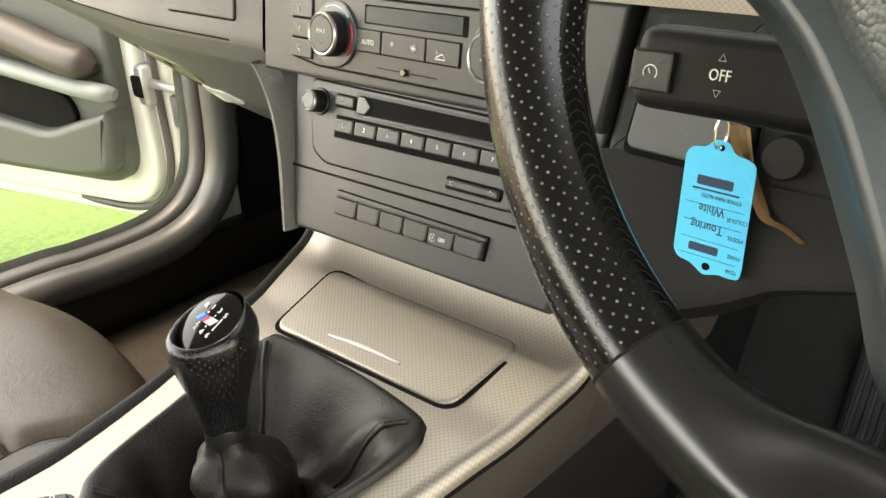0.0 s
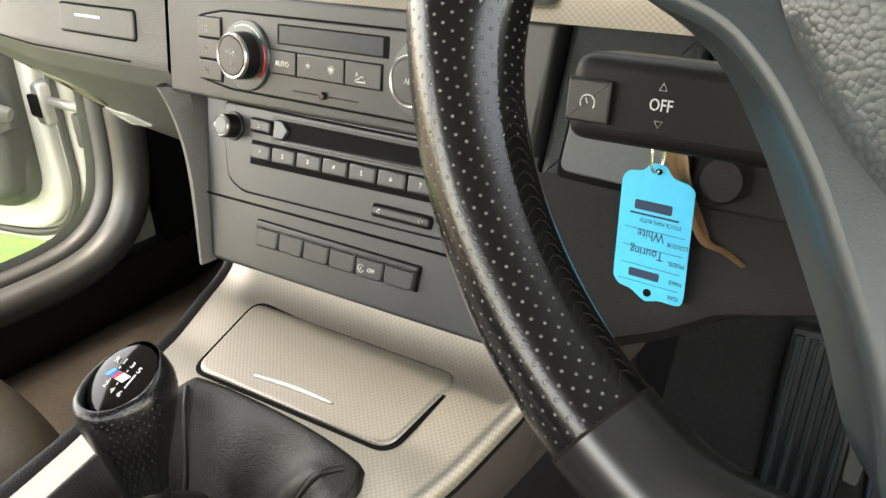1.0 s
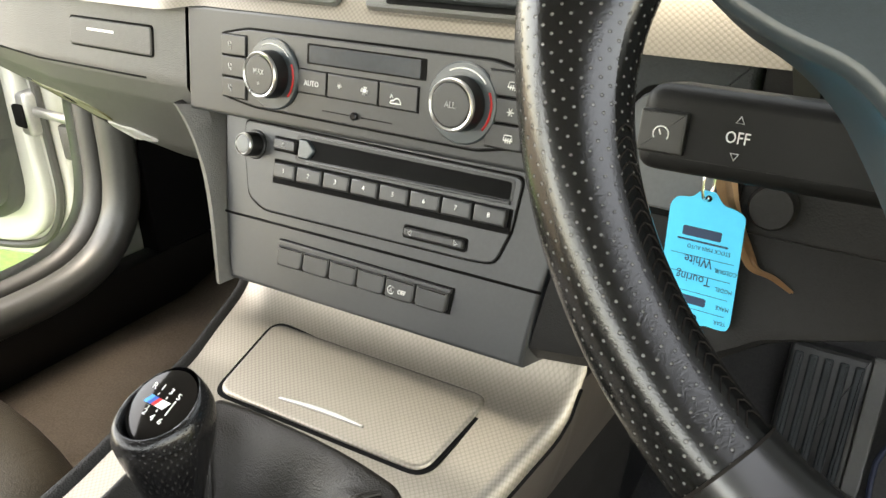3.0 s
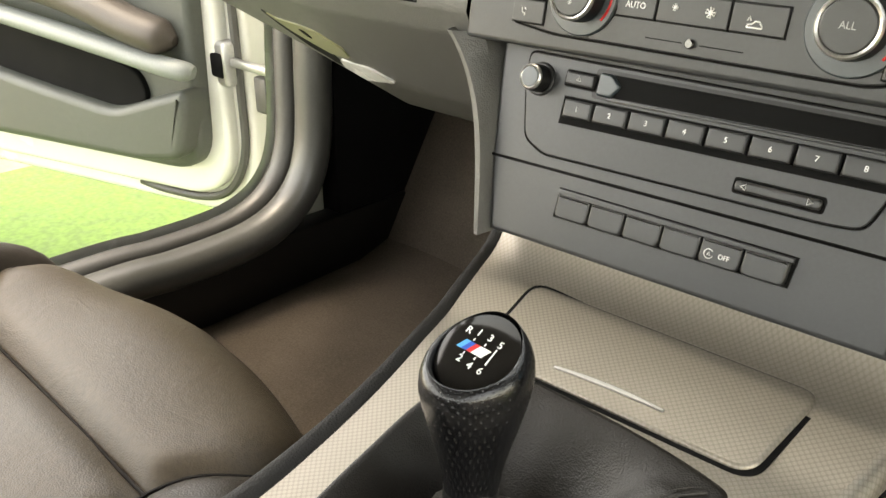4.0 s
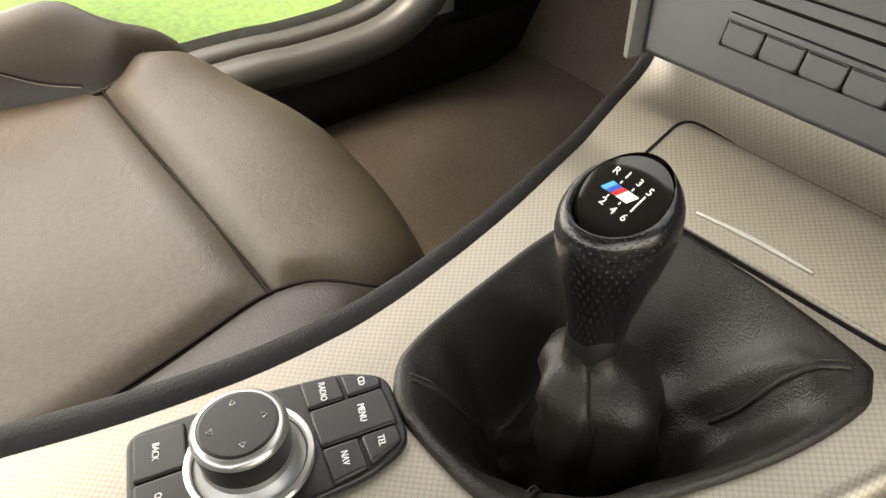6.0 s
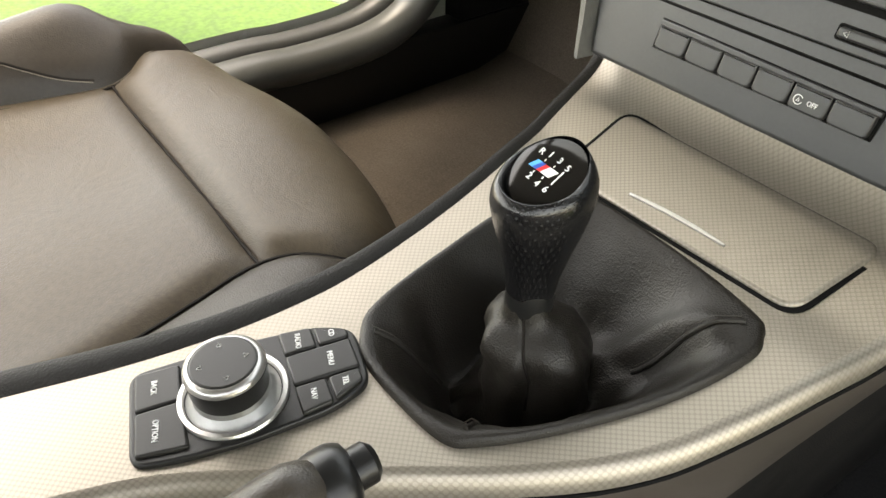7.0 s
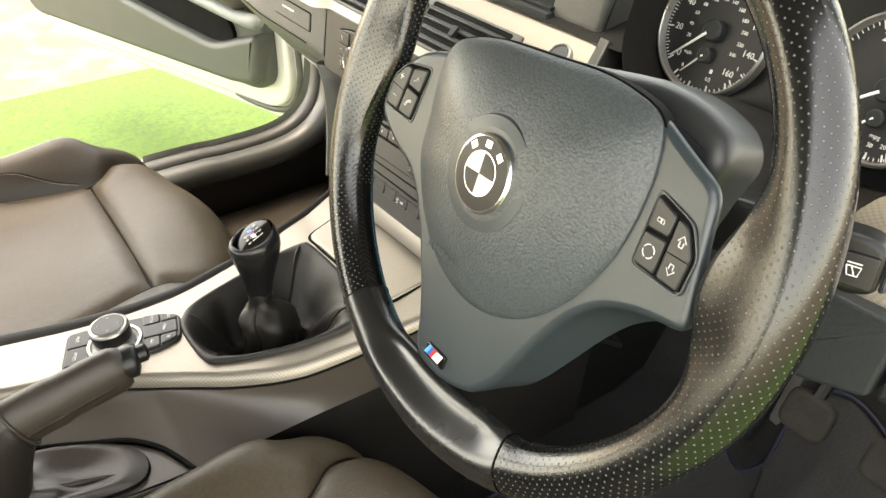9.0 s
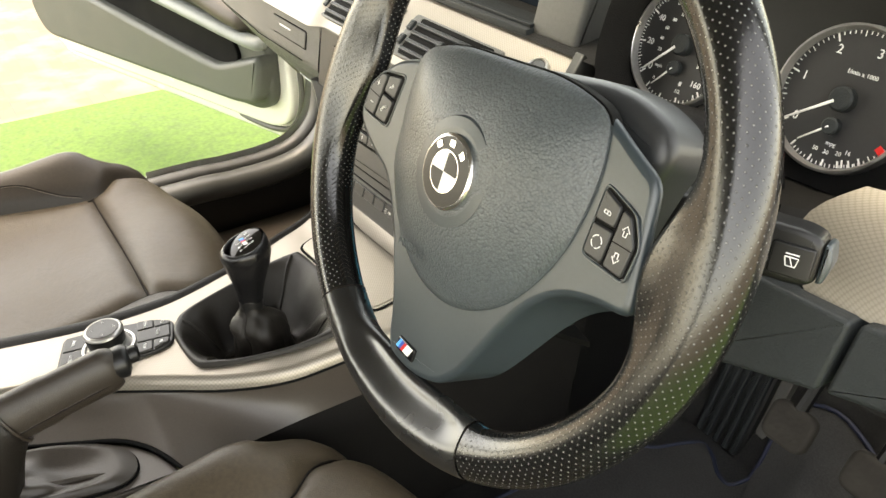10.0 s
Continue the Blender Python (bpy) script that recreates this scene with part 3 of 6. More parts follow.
def console_top():
    y0, y1 = -0.45, 0.195

    def fn(u, v):
        y = y0 + (y1 - y0) * v
        a, b = left_x(y), right_x(y)
        x = a + (b - a) * u
        return (x, y, top_z(y))

    bm = sheet(56, 150, fn, lambda u, v: (fn(u, v)[0], (y1 - y0) * v))
    hole = [(x * 0.97 + 0.0005, y * 0.965) for x, y in BOOT_LINE]
    gone = [f for f in bm.faces if inside(f.calc_center_median().x, f.calc_center_median().y, hole)]
    bmesh.ops.delete(bm, geom=gone, context="FACES")
    return bm


part("top_trim", console_top(), SILVER, console, "textured silver trim")
# bright rolled edge on the driver side
edge = sheet(60, 6, lambda u, v: (right_x(-0.45 + 0.645 * u) + 0.009 * math.sin(v * 1.45), -0.45 + 0.645 * u - 0.004 * v, top_z(-0.45 + 0.645 * u) - 0.013 * (1 - math.cos(v * 1.45)) * 1.1),
             lambda u, v: (0.63 * u, 0.016 * v))
part("rolled_edge", edge, SILVER, console, "bright silver rolled edge")
part("edge_line", tube([(right_x(y) + 0.0085, y - 0.004, top_z(y) - 0.0145) for y in np.linspace(-0.45, 0.19, 61)], 0.0018, 6), GAP, console)
# black rim on the passenger side
rim_w = lambda y: lerp(y, [-0.3, -0.2, -0.1, 0.0, 0.17], [0.028, 0.025, 0.021, 0.016, 0.012])
rim = sheet(70, 8, lambda u, v: (left_x(-0.45 + 0.64 * u) - rim_w(-0.45 + 0.64 * u) * v, -0.45 + 0.64 * u, top_z(-0.45 + 0.64 * u) + 0.0035 * math.sin(min(1, v * 2.2) * math.pi / 2) - 0.012 * max(0, v - 0.55) ** 2 * 5))
part("black_rim", rim, DIM, console, "black grained plastic rim")
side_l = sheet(60, 10, lambda u, v: (left_x(-0.45 + 0.9 * u) - rim_w(-0.45 + 0.9 * u) - 0.03 * v * v, -0.45 + 0.9 * u, (top_z(min(0.166, -0.45 + 0.9 * u)) - 0.008) * (1 - v) + 0.34 * v))
part("passenger_side", side_l, TUNNEL_CARPET, console, "dark carpeted tunnel side")


# the flank's lower edge: along the tunnel, then round the handbrake recess
RECESS = [(0.118, -0.134), (0.092, -0.1435), (0.068, -0.156), (0.044, -0.178), (0.026, -0.211), (0.008, -0.245), (-0.01, -0.29), (-0.03, -0.45)]
recess_line = smooth_path([(x, y, 0.571) for x, y in RECESS], 8)
low_y = [p.y for p in recess_line][::-1] + [0.0, 0.1, 0.2, 0.4]
low_x = [p.x for p in recess_line][::-1] + [0.118, 0.121, 0.124, 0.128]


def driver_side(u, v):
    y = -0.45 + 0.85 * u ** 0.9
    x = right_x(y) + 0.008
    zt = top_z(min(y, 0.193)) - 0.015
    xb = lerp(y, low_y, low_x)
    zb = lerp(y, [-0.45, -0.15, -0.1, 0.4], [0.572, 0.570, 0.566, 0.566])
    bow = math.sin(math.pi * v) * lerp(y, [-0.14, 0.0, 0.1], [0.010, 0.004, -0.002])
    return (x + (xb - x) * v ** 1.2 - bow, y - 0.004 * (1 - v), zt + (zb - zt) * v)


part("driver_side", sheet(220, 16, driver_side), FLANK, console, "dark grey plastic console flank")
low = sheet(40, 8, lambda u, v: (0.118 + 0.01 * u - 0.028 * v - 0.003, -0.134 + 0.53 * u, 0.5655 * (1 - v) + 0.30 * v))
part("tunnel_side", low, DIM, console, "black carpeted tunnel side")

# storage lid with its dark gap and bright slot
TILT_TOP = math.atan2(0.666 - 0.645, 0.166 - 0.08)
LID = axes((0.005, 0.130, top_z(0.130)), (1, 0.02, 0), (0, math.cos(TILT_TOP), math.sin(TILT_TOP)))
lid_poly = [(-0.082, -0.039), (0.086, -0.034), (0.095, 0.034), (-0.089, 0.031)]
grow = lambda poly, d: [(x * (1 + d / 0.085), y * (1 + d / 0.033)) for x, y in poly]
part("lid_gap", prism(rounded(grow(lid_poly, 0.0026), 0.013, 6), -0.004, 0.0012, LID), GAP, console)
lid = part("storage_lid", prism(rounded(lid_poly, 0.012, 8), -0.006, 0.0034, LID, 0.003, 5), SILVER, console, "closed silver storage lid")
me = lid.data
uvl = me.uv_layers.new(name="UVMap")
for lp in me.loops:
    co = me.vertices[lp.vertex_index].co
    uvl.data[lp.index].uv = (co.x, co.y)
bar = [(-0.0335 + 0.067 * q / 12, -0.0262 + 0.0043 * q / 12 + 0.0016 * math.sin(math.pi * q / 12)) for q in range(13)]
bar_poly = [(a, b - 0.0004 - 0.0013 * math.sin(math.pi * (0.12 + 0.76 * q / 12))) for q, (a, b) in enumerate(bar)] + [(a, b + 0.0004 + 0.0010 * math.sin(math.pi * (0.12 + 0.76 * q / 12))) for q, (a, b) in reversed(list(enumerate(bar)))]
part("lid_handle", prism(bar_poly, 0.001, 0.0048, LID, 0.0006, 3), SILVER_EDGE, lid, "bright slim grip bar")

# ---- gear lever ----
gear = thing("gear_lever", "gear lever with a perforated leather knob and a black leather boot", "gear lever", (0.0, 0.0, 0.62))
KNOB = Vector((0.001, 0.0, 0.7165))
BOT = Vector((0.004, -0.006, 0.628))
ring = smooth_path([(x, y, 0) for x, y in BOOT_LINE], 6, closed=True)
NB = len(ring)


CORNERS = (0.72, -1.08, -2.14, 2.27)


def boot_ring(level):
    """A ring of the boot: from its rolled border down into the folds between the corner seams, then up the sock round the lever."""
    s, sock = level
    out = []
    for p in ring:
        a = math.atan2(p.y, p.x)
        off = min(((a - c + math.pi) % (2 * math.pi) - math.pi for c in CORNERS), key=abs)
        w = math.exp(-(off / 0.30) ** 2)
        seam = lerp(s, [0.42, 0.5, 0.6, 0.7, 0.8, 0.9, 0.96, 1.0, 1.02], [-0.048, -0.041, -0.029, -0.013, -0.001, 0.005, 0.0065, 0.005, -0.002])
        hollow = lerp(s, [0.42, 0.5, 0.6, 0.7, 0.8, 0.9, 0.96, 1.0, 1.02], [-0.056, -0.054, -0.045, -0.029, -0.013, 0.0005, 0.0055, 0.005, -0.002])
        z = hollow + (seam - hollow) * w
        mid = max(0.0, math.sin(math.pi * min(1.0, max(0.0, (s - 0.42) / 0.5))))
        for a0, skew, wide, deep in ((0.30, 0.9, 0.17, 0.008), (-0.45, -0.8, 0.16, 0.007), (1.25, 0.5, 0.20, 0.006), (2.75, -0.9, 0.18, 0.009), (-2.75, 0.8, 0.15, 0.007), (-1.65, 0.6, 0.13, 0.005)):
            gap = (a - a0 - skew * (1 - s) + math.pi) % (2 * math.pi) - math.pi
            z += deep * mid * (math.exp(-((gap - 1.3 * wide) / wide) ** 2) - 0.8 * math.exp(-(gap / wide) ** 2))
        q = Vector((p.x * s + BOT.x * (1 - s), p.y * s + BOT.y * (1 - s), top_z(p.y) + z))
        if sock is not None:
            r, dz = sock
            crease = math.exp(-(((a + 0.95 + math.pi) % (2 * math.pi) - math.pi) / 0.10) ** 2) + 0.7 * math.exp(-(((a - 1.3 + math.pi) % (2 * math.pi) - math.pi) / 0.10) ** 2)
            wild = noise.noise(Vector((math.cos(a) * 2.2, math.sin(a) * 2.2, dz * 70))) * 0.12 + noise.noise(Vector((math.cos(a) * 5, math.sin(a) * 5, dz * 160))) * 0.05
            r *= 0.86 * (1 + 0.06 * math.cos(4 * a + 0.4) - 0.07 * crease + min(1.0, r / 0.03) ** 3 * wild)
            low = max(0.0, min(1.0, (0.012 - dz) / 0.03))
            q = Vector((BOT.x + 0.006 * low + r * math.cos(a), BOT.y + 0.006 * low + r * math.sin(a), 0.632 + dz + 0.003 * math.sin(2 * a + 1.0) * min(1.0, r / 0.03)))
        out.append(q)
    return out


levels = [(1.02, None), (1.012, None)] + [(1.0 - 0.0275 * i, None) for i in range(21)]
levels += [(0.42, sock) for sock in ((0.0385, -0.047), (0.0365, -0.038), (0.0350, -0.028), (0.0350, -0.018), (0.0345, -0.010), (0.0320, -0.004), (0.0275, 0.001), (0.0225, 0.004), (0.0180, 0.0065), (0.0155, 0.010), (0.0142, 0.0135), (0.0134, 0.016))]
bm = bmesh.new()
rows = [[bm.verts.new(q) for q in boot_ring(lv)] for lv in levels]
for a, b in zip(rows, rows[1:]):
    for i in range(NB):
        bm.faces.new((a[i - 1], a[i], b[i], b[i - 1]))
boot = part("boot", bm, BOOT, gear, "folded black leather boot", sharp=80)
# stitched seams that run from the border corners into the folds, and up the sock
for c in CORNERS:
    i = min(range(NB), key=lambda k: abs((math.atan2(ring[k].y, ring[k].x) - c + math.pi) % (2 * math.pi) - math.pi))
    seam_pts = [boot_ring(lv)[i] + Vector((0, 0, 0.0006)) for lv in levels[5:21]]
    seam_line = smooth_path(seam_pts, 3)
    part("seam", tube(seam_line, 0.0015, 8), BOOT, boot)
    run = [tube([a.lerp(b, 0.2) + Vector((-0.0028, 0.0008, 0.0008)), a.lerp(b, 0.75) + Vector((-0.0028, 0.0008, 0.0008))], 0.0004, 4) for a, b in zip(seam_line, seam_line[1:])]
    tagged(part("stitching", join(*run), GAITER, boot), kind="stuff")
i = min(range(NB), key=lambda k: abs(math.atan2(ring[k].y, ring[k].x) + 0.95))
part("sock_seam", tube([boot_ring(lv)[i] for lv in levels[24:34]], 0.0009, 6), SEAM, boot)

AX = (KNOB - BOT).normalized()
SHAFT = Matrix.Translation(KNOB) @ Vector((0, 0, 1)).rotation_difference(AX).to_matrix().to_4x4()
part("collar", lathe([(0.0122, -0.080), (0.0130, -0.072), (0.0130, -0.062), (0.0125, -0.060)], 28, SHAFT), BLACK, gear, "black collar under the knob")


def knob_shape():
    prof = [(-0.063, 0.0128, 0.0130), (-0.052, 0.0140, 0.0145), (-0.038, 0.0172, 0.0182), (-0.026, 0.0205, 0.0220), (-0.014, 0.0232, 0.0255), (-0.005, 0.0245, 0.0275), (0.0015, 0.0240, 0.0270), (0.0055, 0.0226, 0.0252), (0.0078, 0.0208, 0.0234), (0.0084, 0.0194, 0.0220), (0.0081, 0.0184, 0.0210), (0.0066, 0.0179, 0.0205)]
    n = 48

    def fn(u, v):
        t = v * (len(prof) - 1)
        i = min(int(t), len(prof) - 2)
        f = t - i
        f = f * f * (3 - 2 * f) * 0.5 + f * 0.5
        h, rx, ry = (prof[i][k] * (1 - f) + prof[i + 1][k] * f for k in range(3))
        a = 2 * math.pi * u
        dent = 1 - 0.06 * max(0, math.cos(3 * a + math.pi / 2)) * (1 - v)
        shift = 0.0
        return SHAFT @ Vector((rx * math.cos(a) * dent, ry * math.sin(a) * dent + shift, h + (0.0115 * math.sin(a) - 0.0025 * math.cos(a)) * v * v))

    bm = sheet(n, 32, fn, lambda u, v: (0.12 * u, 0.055 * v), closed_u=True)
    return bm


knob = part("knob", knob_shape(), KNOB_DOTS, gear, "black perforated leather knob", sharp=80)
CAP = SHAFT @ Matrix.Translation((0, 0, 0.0070)) @ Matrix.Rotation(math.atan2(0.0115, 0.0200), 4, "X") @ Matrix.Rotation(math.atan2(0.0025, 0.0198), 4, "Y")
oval = [(0.0181 * math.cos(2 * math.pi * i / 40), 0.0207 * math.sin(2 * math.pi * i / 40)) for i in range(40)]
cap = part("cap", dome(oval, 0.0, 0.0024, 2.2, CAP, 8, 0.002), SMOKED, knob, "glossy black shift pattern cap")
TOP = CAP @ Matrix.Translation((0, 0, 0.0023)) @ Matrix.Diagonal((0.92, 0.92, 1, 1))
for ch, a, b in (("R", -0.0100, 0.0075), ("1", -0.0045, 0.0085), ("3", 0.0020, 0.0085), ("5", 0.0085, 0.0075), ("2", -0.0045, -0.0075), ("4", 0.0020, -0.0085), ("6", 0.0080, -0.0085)):
    part("digit", letters(ch, 0.0054, at(TOP, a, b, 0.0)), WHITE, cap)
for a, w, mt in ((-0.0075, 0.0028, SKYBLUE), (-0.0047, 0.0028, BLUE), (-0.0019, 0.0028, RED), (0.0025, 0.0060, WHITE)):
    part("stripe", prism([(a - w / 2 - 0.0012, -0.0026), (a + w / 2 - 0.0012, -0.0026), (a + w / 2 + 0.0012, 0.0026), (a - w / 2 + 0.0012, 0.0026)], -0.001, 0.0003, TOP), mt, cap)
part("gate_line", join(*[prism(rect(a - 0.0003, -0.0045, a + 0.0003, 0.0048), -0.001, 0.0002, TOP) for a in (0.0083,)], *[prism(rect(a - 0.0003, 0.0035, a + 0.0003, 0.005), -0.001, 0.0002, TOP) for a in (-0.0045, 0.002)], *[prism(rect(a - 0.0003, -0.005, a + 0.0003, -0.0035), -0.001, 0.0002, TOP) for a in (-0.0045, 0.002)]), WHITE, cap)

# ---- rotary controller ----
IC = Vector((-0.055, -0.150, top_z(-0.150)))
IM = axes(IC, (0.97, -0.26, 0), (0.26, 0.97, 0.06)) @ Matrix.Diagonal((1.11, 1.11, 0.92, 1))
ctrl = thing("rotary_controller", "rotary menu controller with a silver ring and buttons on the console", "controller", IC)
plate = [(-0.030, -0.046), (0.024, -0.050), (0.028, -0.030), (0.030, 0.0), (0.027, 0.040), (0.019, 0.060), (-0.017, 0.062), (-0.026, 0.045), (-0.031, 0.0)]
part("plate", prism(rounded(plate, 0.008, 5), -0.006, 0.0035, IM, 0.0015, 3), BLACK, ctrl, "black button plate")
keys = [("BACK", [(-0.027, -0.043), (-0.004, -0.045), (-0.004, -0.024), (-0.026, -0.022)], (-0.0155, -0.035)),
        ("OPTION", [(-0.003, -0.045), (0.021, -0.047), (0.024, -0.024), (-0.003, -0.024)], (0.010, -0.037)),
        ("RADIO", [(-0.0265, 0.026), (-0.011, 0.026), (-0.011, 0.042), (-0.0245, 0.042)], (-0.0175, 0.034)),
        ("CD", [(-0.0240, 0.043), (-0.011, 0.043), (-0.011, 0.058), (-0.0165, 0.0585)], (-0.0165, 0.0505)),
        ("MENU", [(-0.010, 0.026), (0.009, 0.026), (0.009, 0.058), (-0.010, 0.058)], (-0.0005, 0.046)),
        ("NAV", [(0.010, 0.026), (0.0265, 0.026), (0.0245, 0.041), (0.010, 0.041)], (0.0175, 0.0335)),
        ("TEL", [(0.010, 0.042), (0.0240, 0.042), (0.0175, 0.057), (0.010, 0.057)], (0.0155, 0.049))]
for word, pl, (a, b) in keys:
    k = part("button", prism(rounded(pl, 0.002, 3), 0.0, 0.0058, IM, 0.0012, 3), KEY, ctrl)
    part("lettering", letters(word, 0.0040, at(IM, a, b, 0.006, -8), width=0.82), WHITE, k)
KM2 = IM @ Matrix.Translation((0.0015, -0.001, 0)) @ Matrix.Diagonal((0.89, 0.89, 0.90, 1))
part("outer_ring", lathe([(0.0285, 0.001), (0.0292, 0.005), (0.0285, 0.0065), (0.0262, 0.0068), (0.0255, 0.005), (0.0250, 0.001)], 56, KM2), SILVER_EDGE, ctrl, "silver ring round the knob")
part("base", lathe([(0.0252, 0.0), (0.0248, 0.0042), (0.0205, 0.0095), (0.0200, 0.014)], 48, KM2), STEEL, ctrl, "dull silver knob base")
part("turn_knob", lathe([(0.0190, 0.012), (0.0200, 0.013), (0.0206, 0.019), (0.0210, 0.0288), (0.0200, 0.0292)], 48, KM2), BLACK, ctrl, "black knob body")
part("bezel", lathe([(0.0206, 0.0286), (0.0211, 0.0296), (0.0208, 0.0316), (0.0192, 0.0338), (0.0176, 0.0343), (0.0172, 0.0336)], 56, KM2), SILVER_EDGE, ctrl, "satin chrome ring")
kc = part("knob_face", lathe([(0.0174, 0.032), (0.0172, 0.0340), (0.0160, 0.0345)], 48, KM2), KEY, ctrl)
for tr, a, b in ((0, 0, 0.0115), (90, -0.0115, 0), (180, 0, -0.0115), (-90, 0.0115, 0)):
    part("arrow", triangle(KM2, a, b, 0.0348, 0.0016, tr), WHITE, kc)

# ---- handbrake ----
tray_edge = [(0.118, -0.134), (0.1155, -0.18), (0.110, -0.224), (0.096, -0.27), (0.07, -0.318), (0.045, -0.45)]
tray = part("handbrake_tray", prism([tuple(p.to_2d()) for p in smooth_path([(x, y, 0) for x, y in tray_edge], 5)] + [tuple(p.to_2d()) for p in recess_line[::-1]], 0.40, 0.5665, None, 0.003, 3), FLANK, console, "dark grey tray round the handbrake")
part("tray_line", tube(recess_line, 0.0022, 8), GAP, tray)

hb = thing("handbrake", "black leather handbrake lever with a release button and a leather gaiter", "handbrake", (0.06, -0.26, 0.56))
part("grip", tube(smooth_path([(0.0625, -0.158, 0.675), (0.062, -0.18, 0.6725), (0.061, -0.215, 0.666), (0.060, -0.268, 0.656)], 6), [0.0145, 0.0165, 0.0175] + [0.0185] * 10 + [0.0195] * 5 + [0.0195], 24, squash=(0.9, 1.32)), GAITER, hb, "stitched dark leather grip", sharp=80)
part("tip", tube(smooth_path([(0.062, -0.163, 0.677), (0.0625, -0.151, 0.6785), (0.063, -0.146, 0.6785)], 4), [0.0150, 0.0158, 0.0160, 0.0160, 0.0158, 0.0150, 0.0140, 0.012, 0.0095], 20), BLACK, hb)
part("release_button", tube([(0.063, -0.150, 0.682), (0.0632, -0.1395, 0.6825), (0.0633, -0.137, 0.6825)], [0.0085, 0.0085, 0.0062], 18), BLACK, hb, "black push button")
part("grip_seam", tube([(0.0775, -0.168, 0.668), (0.0772, -0.215, 0.659), (0.0768, -0.266, 0.648)], 0.0009, 6), SEAM, hb)
st = [tube([(0.0779, -0.17 - 0.004 * i, 0.6695 - 0.0002 * i * 4), (0.0780, -0.1722 - 0.004 * i, 0.6690 - 0.0002 * i * 4)], 0.0004, 4) for i in range(24)]
tagged(part("stitching", join(*st), ARMREST, hb), kind="stuff")
part("sleeve", tube(smooth_path([(0.060, -0.256, 0.6560), (0.0595, -0.266, 0.650), (0.058, -0.280, 0.625), (0.056, -0.291, 0.597), (0.053, -0.301, 0.566)], 5), [0.0185, 0.0205, 0.0218, 0.0220] + [0.0222 + 0.0004 * i for i in range(17)], 24, squash=(0.95, 1.1)), BOOT, hb, "black leather sleeve", sharp=80)
part("grip_collar", tube([(0.0600 + 0.0195 * math.cos(q), -0.257 - 0.011 * math.sin(q), 0.6570 + 0.0265 * math.sin(q)) for q in np.linspace(0, 2 * math.pi, 33)[:-1]], 0.0016, 8, closed=True), GAITER, hb, "rolled leather edge of the grip")
gaiter_line = smooth_path([(0.050, -0.314, 0), (0.083, -0.273, 0), (0.0985, -0.229, 0), (0.105, -0.190, 0), (0.095, -0.172, 0), (0.072, -0.169, 0), (0.05, -0.181, 0), (0.026, -0.214, 0), (0.008, -0.26, 0), (0.0, -0.33, 0), (0.02, -0.36, 0)], 5, closed=True)
ng = len(gaiter_line)


def gaiter(u, v):
    p = gaiter_line[round(u * ng) % ng]
    c = Vector((0.054, -0.295, 0))
    s_ = 1 - 0.97 * v
    q = c + (p - c) * s_
    a = math.atan2(p.y - c.y, p.x - c.x)
    crease = 0.004 * math.sin(3 * a + 0.6) + 0.002 * math.sin(7 * a)
    z = 0.571 + 0.0070 * math.sin(min(1.0, v / 0.16) * math.pi / 2) - 0.005 * math.sin(min(1.0, max(0.0, v - 0.16) / 0.5) * math.pi) + 0.016 * max(0, v - 0.55)
    return (q.x, q.y, z + crease * math.sin(math.pi * v))


part("boot", sheet(ng, 20, gaiter, closed_u=True), GAITER, hb, "slack dark leather gaiter", sharp=80)
part("gaiter_line", tube([(p.x, p.y, 0.5672) for p in gaiter_line], 0.0014, 6, closed=True), GAP, hb)
fold = smooth_path([(0.062, -0.262, 0.574), (0.070, -0.24, 0.5725), (0.078, -0.214, 0.572), (0.086, -0.197, 0.573)], 6)
part("fold", tube(fold, [0.0028] * 10 + [0.0022] * 5 + [0.0015] * 4, 8), GAITER, hb)

buckle = thing("seat_belt_buckle", "black seat belt buckle with a red release button", "seat belt buckle", (0.112, -0.305, 0.45))
part("body", block(0.098, 0.126, -0.318, -0.292, 0.46, 0.558, 0.004), BLACK, buckle)
part("release_button", block(0.1005, 0.1235, -0.3145, -0.2955, 0.55, 0.5640, 0.002), RED, buckle, "red release button")


# ---- dashboard ----
dash = thing("dashboard", "dark grey grained dashboard with a textured silver trim strip", "dashboard", (0, 0.4, 0.7))


def smooth(a):
    a = max(0.0, min(1.0, a))
    return a * a * (3 - 2 * a)


def dash_profile(x):
    """Points (y, z) of the passenger side from the underside up to the windscreen."""
    k = max(0.0, -0.35 - x)
    yo = 0.05 * k
    lean = lambda z: 0.1755 + 0.171 * (z - 0.81) + yo
    return [(0.42 + yo, 0.70), (0.30 + yo, 0.705 + 0.18 * k), (0.250 + yo, 0.738 + 0.16 * k), (0.200 + yo, 0.792 + 0.09 * k), (0.186 + yo, 0.808 + 0.08 * k), (lean(0.826), 0.826 + 0.05 * k), (lean(0.870), 0.870), (lean(0.884), 0.884)]


DASH_WIDE = 0.72 - 0.1688


def dash_passenger(u, v):
    x = -0.72 + DASH_WIDE * u
    p = dash_profile(x)
    t = v * (len(p) - 1)
    i = min(int(t), len(p) - 2)
    f = t - i
    return (x, p[i][0] * (1 - f) + p[i + 1][0] * f, p[i][1] * (1 - f) + p[i + 1][1] * f)


part("glovebox_side", sheet(80, 42, dash_passenger), SOFT, dash, "grained glovebox front")
UP = axes((0, 0.176, 0.81), (1, 0, 0), (0, 0.171, 1))
ub = lambda z: (z - 0.81) * 1.0145
part("catch_frame", prism(rect(-0.3095, ub(0.8425), -0.2045, ub(0.8660), 0.004), -0.006, 0.0012, UP, 0.0006), GAP, dash)
